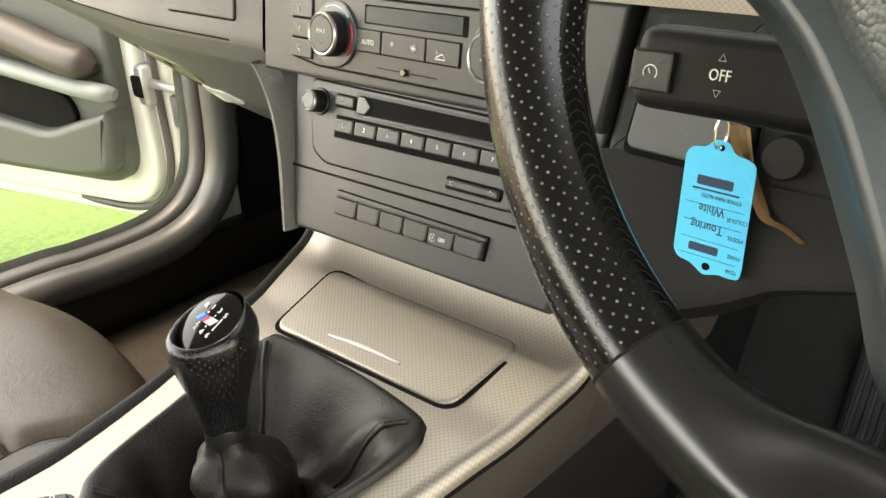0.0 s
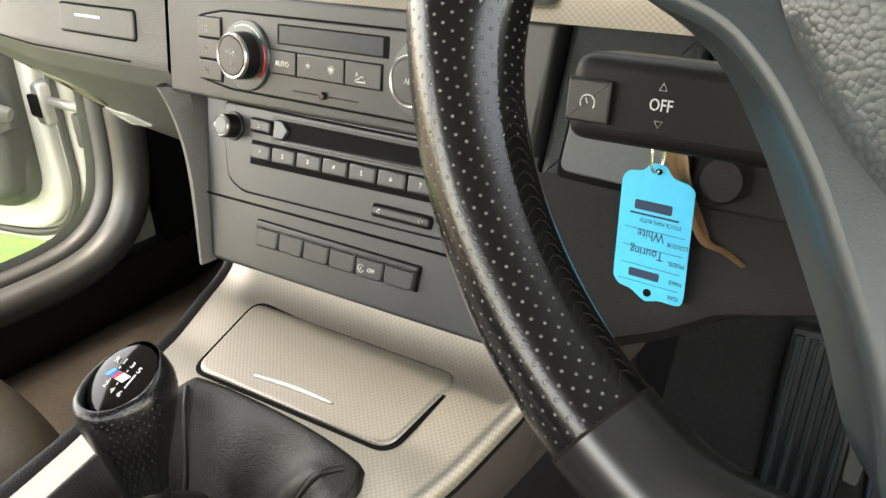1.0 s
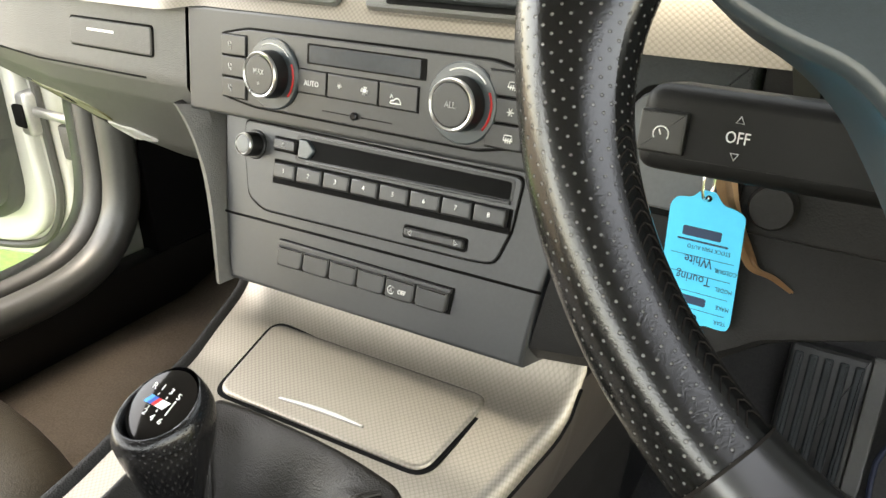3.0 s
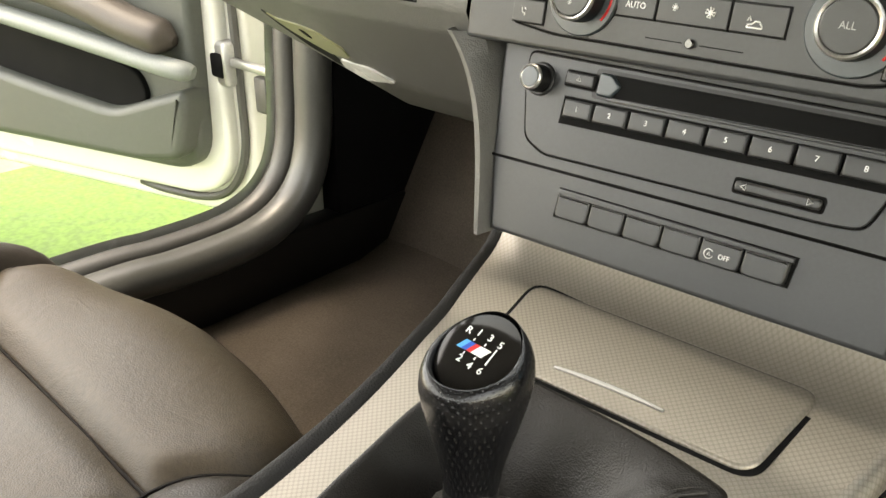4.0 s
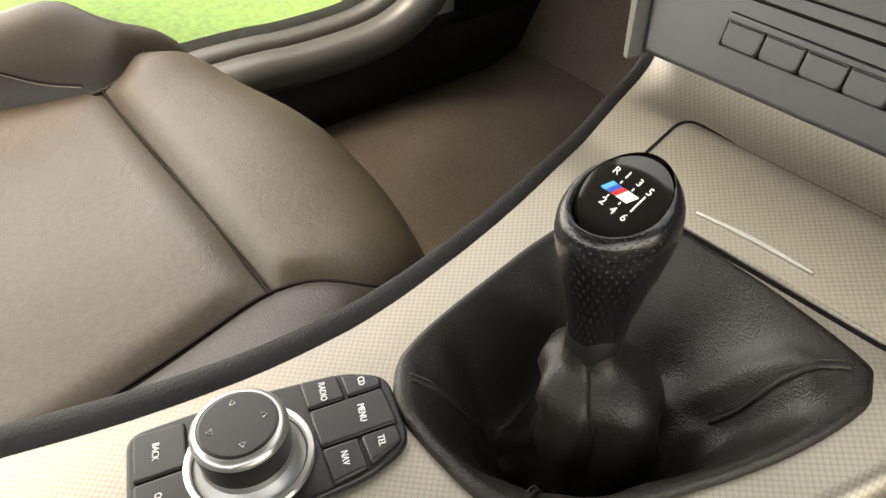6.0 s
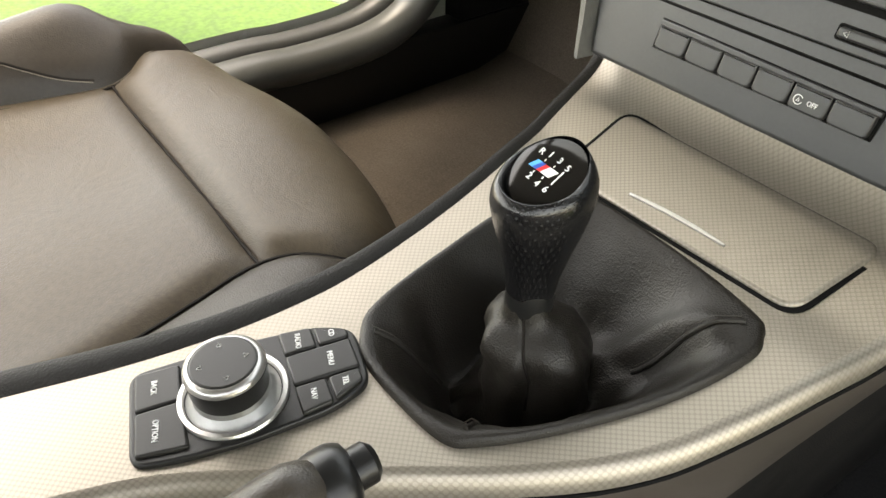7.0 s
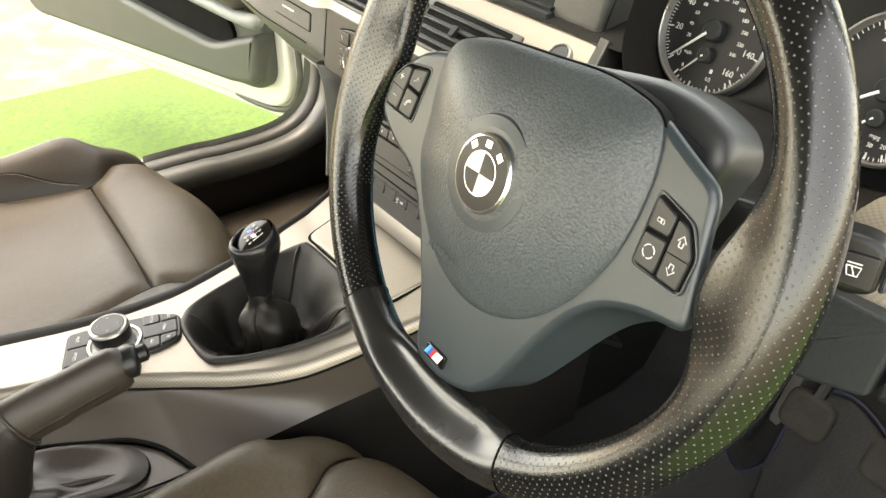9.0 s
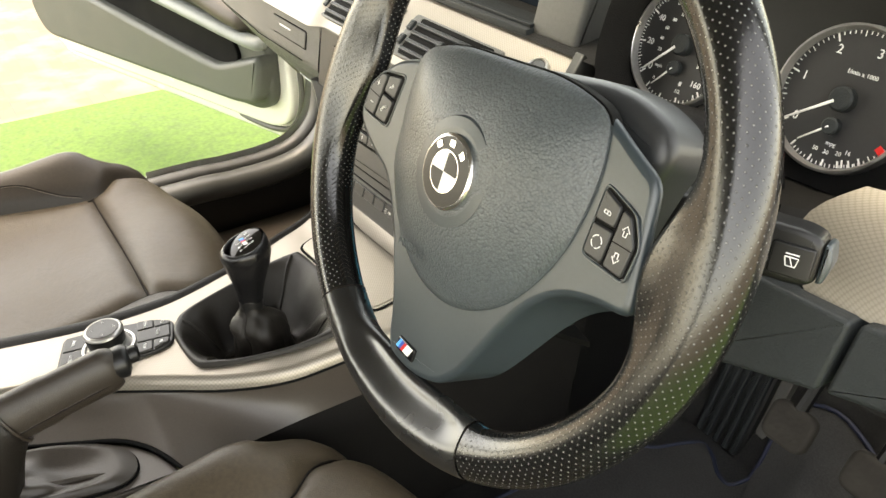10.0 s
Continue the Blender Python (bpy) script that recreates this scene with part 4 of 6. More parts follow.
catch = part("glovebox_catch", prism(rect(-0.3080, ub(0.8440), -0.2060, ub(0.8645), 0.003), -0.004, 0.0024, UP, 0.0012, 3), SOFT, dash, "glovebox push catch")
part("catch_bar", prism(rect(-0.2845, ub(0.8560), -0.2500, ub(0.8580), 0.001), 0.0, 0.0028, UP), WHITE, catch)
part("glovebox_line", tube([(-0.70, 0.196, 0.842), (-0.36, 0.1785, 0.8275), (-0.215, 0.1783, 0.8275)], 0.0008, 6), GAP, dash)


def dash_patch(name, poly, lift, material, label=""):
    """A shallow piece that lies on the underside of the glovebox; poly gives x and the place along the profile."""
    off = Vector((0, -0.73, -0.68)) * lift
    face = [Vector(dash_passenger((x + 0.72) / DASH_WIDE, v)) for x, v in rounded(poly, 0.006, 3)]
    bm = bmesh.new()
    front, back = [[bm.verts.new(p + o) for p in face] for o in (off, -off)]
    bm.faces.new(front)
    n = len(face)
    for i in range(n):
        bm.faces.new((front[i - 1], front[i], back[i], back[i - 1]))
    bmesh.ops.recalc_face_normals(bm, faces=bm.faces[:])
    return part(name, bm, material, dash, label)


dash_patch("lamp_slit", [(-0.466, 0.390), (-0.456, 0.345), (-0.430, 0.305), (-0.395, 0.288), (-0.376, 0.292), (-0.385, 0.335), (-0.43, 0.352), (-0.452, 0.384)], 0.0008, GAP, "dark slit of the footwell lamp")
dash_patch("lamp_recess", [(-0.458, 0.388), (-0.445, 0.379), (-0.40, 0.394), (-0.374, 0.395), (-0.348, 0.374), (-0.348, 0.345), (-0.385, 0.327), (-0.43, 0.345)], 0.0016, LAMP_PANEL, "dull yellow-grey footwell lamp cover")
dash_patch("cover_slot", [(-0.409, 0.379), (-0.398, 0.379), (-0.394, 0.361), (-0.400, 0.361)], 0.0022, GAP)
dash_patch("lamp_lens", [(-0.378, 0.294), (-0.350, 0.286), (-0.306, 0.300), (-0.330, 0.330), (-0.372, 0.324)], 0.0020, LENS, "pale footwell lamp lens")
LOW = axes((0, 0.152, 0.69), (1, 0, 0), (0, 0.32, 1))
lb = lambda z: (z - 0.69) / 0.952
part("climate_surround", prism([(-0.1678, ub(0.811)), (0.141, ub(0.814)), (0.1505, ub(0.884)), (-0.1678, ub(0.884))], -0.07, 0.0, UP, 0.003, 3), FASCIA, dash, "smooth grey centre stack panel")
part("stereo_surround", prism([(-0.122, lb(0.694)), (0.124, lb(0.701)), (0.128, lb(0.747)), (0.140, lb(0.815)), (-0.146, lb(0.815)), (-0.134, lb(0.739))], -0.06, 0.0, LOW, 0.003, 3), FASCIA, dash, "smooth grey centre stack panel")
part("stack_line", join(tube([LOW @ Vector((-0.134, lb(0.740), 0.0)), LOW @ Vector((0.128, lb(0.746), 0.0))], 0.0010, 6)), GAP, dash)
# the grained cheek beside the stack
cheek = bmesh.new()
strip = []
for i in range(17):
    v = i / 16
    x1 = -0.124 - 0.021 * v - 0.014 * v ** 4
    x0 = x1 - 0.009 - 0.005 * v - 0.010 * v ** 5
    y, z = 0.1465 + 0.030 * v - 0.004 * v ** 4, 0.690 + 0.124 * v
    xm = x0 + 0.0075 + (x1 - x0 - 0.0095) * max(0, 1 - 1.3 * v)
    strip.append([(x0 - 0.004, y + 0.10, z), (x0, y + 0.006, z), (x0 + 0.003, y, z), (xm, y - 0.001, z), (x1, y + 0.012, z), (x1, y + 0.06, z)])
rowsv = [[cheek.verts.new(p) for p in r] for r in strip]
for a, b in zip(rowsv, rowsv[1:]):
    for i in range(len(a) - 1):
        cheek.faces.new((a[i], a[i + 1], b[i + 1], b[i]))
cheek.faces.new(rowsv[0])
part("cheek", cheek, SOFT, dash, "grained cheek beside the centre stack")

# textured trim strip and dashboard top
TR = axes((0, 0.189, 0.884), (1, 0, 0), (0, 0.063, 0.055))


def trim_pt(u, v):
    x = -0.72 + (0.963 - 0.022 * v) * u
    w = 0.083 if x < 0.2 else 0.083 - 0.1 * (x - 0.2)
    k = smooth((-0.150 - x) / 0.04)
    return TR @ Vector((x, -0.001 - 0.010 * k + w * v, 0.004 * math.sin(math.pi * min(1, v * 1.05)) + 0.004 * k))


part("trim_strip", sheet(160, 12, trim_pt, lambda u, v: (0.965 * u, 0.088 * v)), SILVER, dash, "textured silver trim strip")
part("trim_end", prism([(0.2385, -0.001), (0.2500, -0.001), (0.2300, 0.085), (0.2185, 0.085)], -0.02, 0.0042, TR, 0.002, 3), TRIM_GLOSS, dash, "grey end of the trim strip")
top = sheet(30, 14, lambda u, v: (-0.72 + 0.965 * u, 0.247 + 0.75 * v, 0.938 + 0.035 * math.sin(min(1, v * 2.2) * math.pi / 2) - 0.03 * v * v))
part("dash_top", top, DIM, dash, "grained dashboard top")
part("display_floor", block(-0.150, 0.150, 0.250, 0.36, 0.926, 0.9445, 0.003), LOWER, dash, "grained ledge under the display")
part("display_lip", block(-0.148, 0.148, 0.256, 0.262, 0.944, 0.9480, 0.001), LOWER, dash)
part("display_screen", block(-0.140, 0.146, 0.300, 0.312, 0.945, 1.040, 0.004), DISPLAY, dash, "dark navy display screen")
for a0, a1 in ((0.146, 0.207), (-0.200, -0.142)):
    part("display_cheek", prism(rounded([(0.258, 0.936), (0.37, 0.936), (0.37, 1.045), (0.300, 1.045), (0.272, 0.985)], 0.008, 4), a0, a1, Matrix(((0, 0, 1, 0), (1, 0, 0, 0), (0, 1, 0, 0), (0, 0, 0, 1))), 0.006, 3), SOFT, dash, "grained cheek of the display hood")
part("display_hood", sheet(20, 8, lambda u, v: (-0.20 + 0.407 * u, 0.290 + 0.16 * v, 1.040 + 0.018 * math.sin(math.pi * u) ** 0.5 * (0.6 + 0.4 * v))), LOWER, dash, "grained display hood")


def air_vent(a0, a1):
    v = thing("air_vent", "black slatted air vent in the silver dashboard trim", "air vent", TR @ Vector((a0, 0, 0)), group="dashboard air vents")
    b0, b1 = 0.008, 0.059
    part("frame", prism(rect(a0, b0, a1, b1, 0.006), -0.03, 0.0052, TR, 0.002), SOFT, v)
    part("opening", prism(rect(a0 + 0.016, b0 + 0.003, a1 - 0.013, b1 - 0.003, 0.003), -0.03, 0.0056, TR), GAP, v)
    for i in range(4):
        b = b0 + 0.009 + i * (b1 - b0 - 0.016) / 3.4
        part("slat", prism(rect(a0 + 0.0165, b - 0.0024, a1 - 0.0135, b + 0.0022), 0.0, 0.0082, TR, 0.0014, 3), LOWER, v)
    for b in (b0 + 0.018, b0 + 0.036):
        part("thumb_wheel", prism(rect(a0 + 0.003, b - 0.006, a0 + 0.012, b + 0.006, 0.002), 0.0, 0.0085, TR, 0.002), LOWER, v)
    part("slider", prism(rect(a0 + 0.070, b0 + 0.020, a0 + 0.078, b0 + 0.032, 0.001), 0.0, 0.0105, TR, 0.001), LOWER, v)
    part("mark", prism(rect(a1 - 0.0065, b1 - 0.016, a1 - 0.0055, b1 - 0.008), 0.0, 0.0055, TR), WHITE, v)
    return v


air_vent(-0.010, 0.146)
air_vent(-0.185, -0.030)
sb = thing("start_button", "round start button with a bright ring in the trim", "start button", TR @ Vector((0.196, 0.054, 0)))
part("ring", lathe([(0.0125, 0.0), (0.0125, 0.006), (0.0115, 0.007), (0.0105, 0.006), (0.0105, 0.0)], 36, at(TR, 0.196, 0.054, 0.002), cap=False), SILVER_EDGE, sb)
part("cap", lathe([(0.0104, 0.0), (0.0102, 0.005), (0.009, 0.0058)], 36, at(TR, 0.196, 0.054, 0.002)), LIGHTGREY, sb)

# ---- climate panel ----
clim = thing("climate_panel", "climate control panel with two rotary knobs and a dark display", "climate panel", UP @ Vector((0, 0, 0)))
out_l = [(-0.129, ub(0.8245)), (-0.098, ub(0.8205)), (0.080, ub(0.8205)), (0.106, ub(0.826)), (0.112, ub(0.868)), (0.088, ub(0.873)), (-0.105, ub(0.873)), (-0.131, ub(0.868))]
part("panel_gap", prism(rounded(grow(out_l, 0.0), 0.004, 4), -0.002, 0.0008, UP), GAP, clim)
part("panel", prism(rounded([(x * 0.988, (y - ub(0.846)) * 0.95 + ub(0.846)) for x, y in out_l], 0.004, 4), -0.002, 0.0018, UP, 0.0008), FASCIA, clim)
part("display", prism(rect(-0.050, ub(0.8555), 0.043, ub(0.868), 0.001), 0.0, 0.0021, UP), GAP, clim)
part("glass", prism(rect(-0.048, ub(0.8565), 0.039, ub(0.867), 0.001), 0.0, 0.0024, UP), DISPLAY, clim, "dark liquid-crystal display")


def climate_key(x0, z0, x1, z1):
    part("key_gap", prism(rect(x0 - 0.0006, ub(z0) - 0.0006, x1 + 0.0006, ub(z1) + 0.0006), 0.0, 0.0020, UP), GAP, clim)
    return part("key", prism(rect(x0, ub(z0), x1, ub(z1), 0.0008, 2), 0.0, 0.0034, UP, 0.0008), BUTTON, clim)


def mark(m, a, b, c, shape, size):
    """Small printed symbols made of strokes."""
    q = lambda pts: tube([at(m, a, b, c) @ Vector((x * size, y * size, 0)) for x, y in pts], size * 0.09, 4)
    return join(*[q(s) for s in shape])


FAN = [[(0, 0), (0.35, 0.5), (-0.1, 0.6), (0, 0)], [(0, 0), (0.5, -0.35), (0.6, 0.1), (0, 0)], [(0, 0), (-0.35, -0.5), (0.1, -0.6), (0, 0)], [(0, 0), (-0.5, 0.35), (-0.6, -0.1), (0, 0)]]
CAR = [[(-0.9, -0.2), (-0.8, 0.1), (-0.3, 0.2), (0, 0.5), (0.5, 0.5), (0.8, 0.1), (0.95, -0.2), (-0.9, -0.2)], [(-0.9, 0.5), (-0.7, 1.0), (-0.5, 0.5)]]
SEAT = [[(-0.4, 0.6), (-0.2, -0.3), (0.3, -0.3), (0.3, -0.8)], [(0.2, 0.6), (0.5, 0.2)]]
FLAKE = [[(-0.6, 0), (0.6, 0)], [(-0.3, -0.55), (0.3, 0.55)], [(0.3, -0.55), (-0.3, 0.55)]]
SCREEN = [[(-0.8, -0.3), (-0.6, 0.5), (0.6, 0.5), (0.8, -0.3), (-0.8, -0.3)], [(-0.4, -0.7), (-0.3, 0.1)], [(0, -0.7), (0.1, 0.1)], [(0.4, -0.7), (0.5, 0.1)]]
k = climate_key(-0.0565, 0.837, -0.0325, 0.8515)
part("lettering", letters("AUTO", 0.0050, at(UP, -0.0445, ub(0.8435), 0.0036), width=0.9), WHITE, k)
k = climate_key(-0.0312, 0.837, 0.0090, 0.8515)
part("symbol", mark(UP, -0.021, ub(0.845), 0.0036, FAN, 0.0030), WHITE, k)
part("symbol", mark(UP, -0.001, ub(0.8445), 0.0036, FAN, 0.0045), WHITE, k)
k = climate_key(0.0102, 0.837, 0.0385, 0.8515)
part("symbol", mark(UP, 0.023, ub(0.841), 0.0036, CAR, 0.0045), WHITE, k)
for i in range(3):
    z = 0.8255 + 0.0142 * i
    k = climate_key(-0.1285, z, -0.105, z + 0.0132)
    part("symbol", mark(UP, -0.120, ub(z + 0.0066), 0.0036, SEAT, 0.0035), WHITE, k)
    k = climate_key(0.086, z, 0.1095, z + 0.0132)
    part("symbol", mark(UP, 0.101, ub(z + 0.0062), 0.0036, (SCREEN, FLAKE, SCREEN)[i], 0.0036), WHITE, k)
part("sensor", lathe([(0.0026, 0.0), (0.0026, 0.0025), (0.0020, 0.0030)], 18, at(UP, -0.009, ub(0.828), 0.0015)), GLOSS, clim)
part("slits", join(prism(rect(-0.036, ub(0.8275), -0.014, ub(0.8281)), 0, 0.0021, UP), prism(rect(-0.004, ub(0.8275), 0.020, ub(0.8281)), 0, 0.0021, UP)), GAP, clim)


def climate_knob(a, z, word):
    b = ub(z)
    m = at(UP, a, b, 0.0)
    d = part("dial", lathe([(0.0232, 0.0), (0.0232, 0.0030), (0.0224, 0.0040), (0.0160, 0.0042)], 56, m), SPOKE, clim, "round dial behind the knob")
    for name, mt, a0, a1 in (("white_scale", WHITE, 40, 118), ("red_scale", RED, -40, 25)):
        pts = [m @ Vector((0.0197 * math.cos(radians(q)), 0.0197 * math.sin(radians(q)), 0.0042)) for q in np.linspace(a0, a1, 16)]
        part(name, tube(pts, 0.0004 if mt is WHITE else 0.0007, 6, squash=(1, 1)), mt, d)
    kn = part("knob", lathe([(0.0156, 0.003), (0.0155, 0.009), (0.0151, 0.0135), (0.0140, 0.0135)], 56, m), BLACK, clim, "black rotary knob")
    part("knob_ring", lathe([(0.0150, 0.0128), (0.0149, 0.0150), (0.0141, 0.0159), (0.0129, 0.0154), (0.0127, 0.0145)], 56, m), SILVER_EDGE, kn, "bright ring")
    f = part("knob_face", lathe([(0.0128, 0.0135), (0.0126, 0.0152), (0.0118, 0.0156)], 48, m), BUTTON, kn)
    part("lettering", letters(word, 0.0050, at(m, 0, 0.002 if word == "MAX" else 0, 0.0158), width=0.9), PRINT, kn)
    if word == "MAX":
        part("symbol", mark(m, 0, -0.005, 0.0158, FLAKE, 0.0022), PRINT, kn)


climate_knob(-0.0795, 0.8455, "MAX")
climate_knob(0.0695, 0.8465, "ALL")

# ---- car stereo ----
radio = thing("car_stereo", "grey car stereo with disc slot and eight preset keys", "car stereo", LOW @ Vector((0, lb(0.78), 0)))
out_r = [(-0.1115, lb(0.7545)), (-0.095, lb(0.7475)), (0.080, lb(0.7525)), (0.0965, lb(0.7545)), (0.104, lb(0.775)), (0.1065, lb(0.807)), (-0.1225, lb(0.807)), (-0.120, lb(0.785))]
part("outline", prism(rounded(out_r, 0.006, 5), -0.002, 0.0005, LOW), GAP, radio)
part("face", prism(rounded([(x * 0.99, (y - lb(0.78)) * 0.965 + lb(0.78)) for x, y in out_r], 0.006, 5), -0.002, 0.0016, LOW, 0.0008), FASCIA, radio)
part("slot_frame", prism(rounded([(-0.070, lb(0.7865)), (0.101, lb(0.7905)), (0.101, lb(0.8045)), (-0.070, lb(0.8035))], 0.003, 3), 0, 0.0019, LOW), BLACK, radio)
part("disc_slot", prism(rounded([(-0.058, lb(0.789)), (0.099, lb(0.7925)), (0.099, lb(0.8025)), (-0.058, lb(0.8015))], 0.002, 3), 0, 0.0022, LOW), GAP, radio, "black disc slot")
part("slot_lip", prism([(-0.058, lb(0.7865)), (0.100, lb(0.790)), (0.100, lb(0.792)), (-0.058, lb(0.7885))], 0, 0.0040, LOW, 0.0008), FASCIA, radio)
part("slot_wedge", prism(rounded([(-0.0665, lb(0.7885)), (-0.056, lb(0.7885)), (-0.051, lb(0.7955)), (-0.058, lb(0.8015)), (-0.0665, lb(0.8015))], 0.002, 3), 0, 0.0040, LOW, 0.0015, 3), SPOKE, radio)
part("eject_frame", prism(rect(-0.0905, lb(0.790), -0.0675, lb(0.800), 0.002), 0, 0.0022, LOW), GAP, radio)
ej = part("eject_key", prism(rect(-0.0890, lb(0.7915), -0.0690, lb(0.7987), 0.0015), 0, 0.0048, LOW, 0.0012), BUTTON, radio)
part("symbol", triangle(LOW, -0.079, lb(0.795), 0.005, 0.0016, 0), WHITE, ej)
VM = at(LOW, -0.1085, lb(0.791), 0.0)
part("knob_well", lathe([(0.0105, 0.0), (0.0105, 0.0026), (0.0095, 0.003)], 32, VM), BLACK, radio)
vk = part("volume_knob", lathe([(0.0085, 0.002), (0.0084, 0.0115), (0.0078, 0.0125)], 32, VM), BLACK, radio, "black volume knob with a bright ring")
part("knob_ring", lathe([(0.0080, 0.0118), (0.0079, 0.0136), (0.0070, 0.0144), (0.0062, 0.0138)], 36, VM), SILVER_EDGE, vk)
part("knob_face", lathe([(0.0064, 0.012), (0.0063, 0.0140), (0.0055, 0.0142)], 32, VM), SPOKE, vk)
xs = [-0.0855, -0.0640, -0.0400, -0.0160, 0.0075, 0.0315, 0.0552, 0.0778, 0.101]
part("key_well", prism([(-0.0880, lb(0.7685)), (0.1025, lb(0.7735)), (0.1025, lb(0.7878)), (-0.0880, lb(0.7848))], 0, 0.0021, LOW), GAP, radio)
for i in range(8):
    s0, s1 = 0.0045 * (xs[i] + 0.09) / 0.19, 0.0045 * (xs[i + 1] + 0.09) / 0.19
    k = part("preset_key", prism([(xs[i] + 0.0008, lb(0.7728 + s0)), (xs[i + 1] - 0.0008, lb(0.7728 + s1)), (xs[i + 1] - 0.0008, lb(0.7830 + s1)), (xs[i] + 0.0008, lb(0.7830 + s0))], 0, 0.0062, LOW, 0.0015, 3), BUTTON, radio)
    part("digit", letters(str(i + 1), 0.0044, at(LOW, (xs[i] + xs[i + 1]) / 2, lb(0.778 + (s0 + s1) / 2), 0.0064)), WHITE, k)
part("rocker_frame", prism(rounded([(0.0285, lb(0.7562)), (0.0760, lb(0.7572)), (0.0760, lb(0.7655)), (0.0285, lb(0.7645))], 0.002, 3), 0, 0.0022, LOW), GAP, radio)
rk = part("rocker_key", prism(rounded([(0.030, lb(0.7577)), (0.0745, lb(0.7587)), (0.0745, lb(0.7640)), (0.030, lb(0.7630))], 0.002, 3), 0, 0.0048, LOW, 0.0014, 3), BUTTON, radio)
part("arrow", triangle(LOW, 0.0355, lb(0.7605), 0.005, 0.0018, 90), WHITE, rk)
part("arrow", triangle(LOW, 0.0690, lb(0.7615), 0.005, 0.0018, -90), WHITE, rk)

# ---- switch row ----
row = thing("switch_row", "row of six dark switches under the car stereo", "switch row", LOW @ Vector((0, lb(0.72), 0)))
part("recess", prism([(-0.0755, lb(0.7145)), (0.0705, lb(0.7185)), (0.0715, lb(0.7345)), (-0.0755, lb(0.7325))], -0.002, 0.0012, LOW), GAP, row)
part("header", prism([(-0.0745, lb(0.7285)), (0.0705, lb(0.7313)), (0.0705, lb(0.7338)), (-0.0745, lb(0.7320))], -0.002, 0.0034, LOW, 0.0006), BUTTON, row)
xb = [-0.0735, -0.0497, -0.0257, -0.0017, 0.0218, 0.0455, 0.0697]
for i in range(6):
    s0, s1 = 0.0035 * (xb[i] + 0.0735) / 0.143, 0.0035 * (xb[i + 1] + 0.0735) / 0.143
    k = part("switch", prism(rounded([(xb[i] + 0.0005, lb(0.7152 + s0)), (xb[i + 1] - 0.0005, lb(0.7152 + s1)), (xb[i + 1] - 0.0005, lb(0.7288 + s1 * 0.75)), (xb[i] + 0.0005, lb(0.7288 + s0 * 0.75))], [0.004, 0.004, 0.0005, 0.0005], 4), -0.002, 0.0050, LOW, 0.0014, 3), BUTTON, row)
    if i == 4:
        part("lettering", letters("OFF", 0.0042, at(LOW, (xb[i] + xb[i + 1]) / 2 + 0.003, lb(0.7235), 0.006), width=0.85), WHITE, k)
        part("symbol", mark(LOW, (xb[i] + xb[i + 1]) / 2 - 0.0055, lb(0.7235), 0.006, [[(math.cos(q), math.sin(q)) for q in np.linspace(0.6, 6.0, 12)], [(-0.3, -0.4), (0, 0.4), (0.3, -0.4)]], 0.0026), WHITE, k)

# ---- driver side of the dashboard ----
RP = axes((0.15, 0.1835, 0.815), (1, 0.02, 0), (0, 0.22, 1))
part("driver_panel", prism(rounded([(-0.006, -0.012), (0.074, -0.012), (0.074, 0.072), (0.003, 0.072)], 0.004, 3), -0.06, 0.0, RP, 0.004, 3), LOWER, dash, "grained panel behind the steering column")
part("column_side", prism([(0.0745, -0.012), (0.30, -0.012), (0.30, 0.072), (0.0745, 0.072)], -0.06, -0.003, RP, 0.002), KNEE, dash, "black panel beside the column")
part("fob_recess", prism(rounded([(0.004, -0.010), (0.070, -0.012), (0.070, 0.054), (0.021, 0.054), (0.010, 0.040)], 0.006, 4), -0.01, 0.0012, RP, 0.0008), GAP, dash)
part("fob_panel", prism(rounded([(0.0065, -0.006), (0.067, -0.008), (0.067, 0.051), (0.0225, 0.051), (0.012, 0.038)], 0.006, 4), -0.01, 0.0030, RP, 0.0012), LIGHTGREY, dash, "light grey key slot panel")
part("key_barrel", lathe([(0.0112, -0.02), (0.0112, 0.003), (0.0098, 0.006)], 32, at(RP, 0.091, 0.004, 0.0)), KNEE, dash, "black round key barrel")


def knee(u, v):
    x = 0.142 + 0.47 * u
    zt = 0.806 + 0.02 * u
    zb = lerp(x, [0.142, 0.17, 0.193, 0.211, 0.227, 0.249, 0.30, 0.40, 0.45, 0.62], [0.697, 0.701, 0.707, 0.718, 0.728, 0.745, 0.760, 0.80, 0.812, 0.812])
    z = zt + (zb - zt) * v
    xs_ = x - 0.019 * v * max(0, 1 - u * 6)
    y = 0.180 - 0.022 * v + 0.05 * u + 0.02 * max(0, v - 0.85) * 6
    return (xs_, y, z)


part("knee_panel", sheet(40, 14, knee), KNEE, dash, "grained knee panel under the steering column")
under = sheet(30, 6, lambda u, v: tuple(Vector(knee(u, 1)) + Vector((0, 0.28 * v, 0.02 * v))))
part("underside", under, KNEE, dash, "black dashboard underside")
LP = axes((0.50, 0.165, 0.84), (1, 0.06, 0), (0, 0.24, 1))
part("lower_right_panel", prism(rounded([(-0.05, -0.028), (0.040, -0.003), (0.043, 0.047), (-0.05, 0.045)], 0.004, 3), -0.05, 0.0, LP, 0.003, 3), LOWER, dash, "grained panel beside the column")
part("outer_right_panel", prism(rounded([(0.0440, -0.002), (0.20, 0.034), (0.20, 0.075), (0.0470, 0.0475)], 0.004, 3), -0.05, -0.002, LP, 0.003, 3), LOWER, dash)
TR2 = axes((0.47, 0.19, 0.885), (1, 0.06, 0), (0, 0.75, 1))
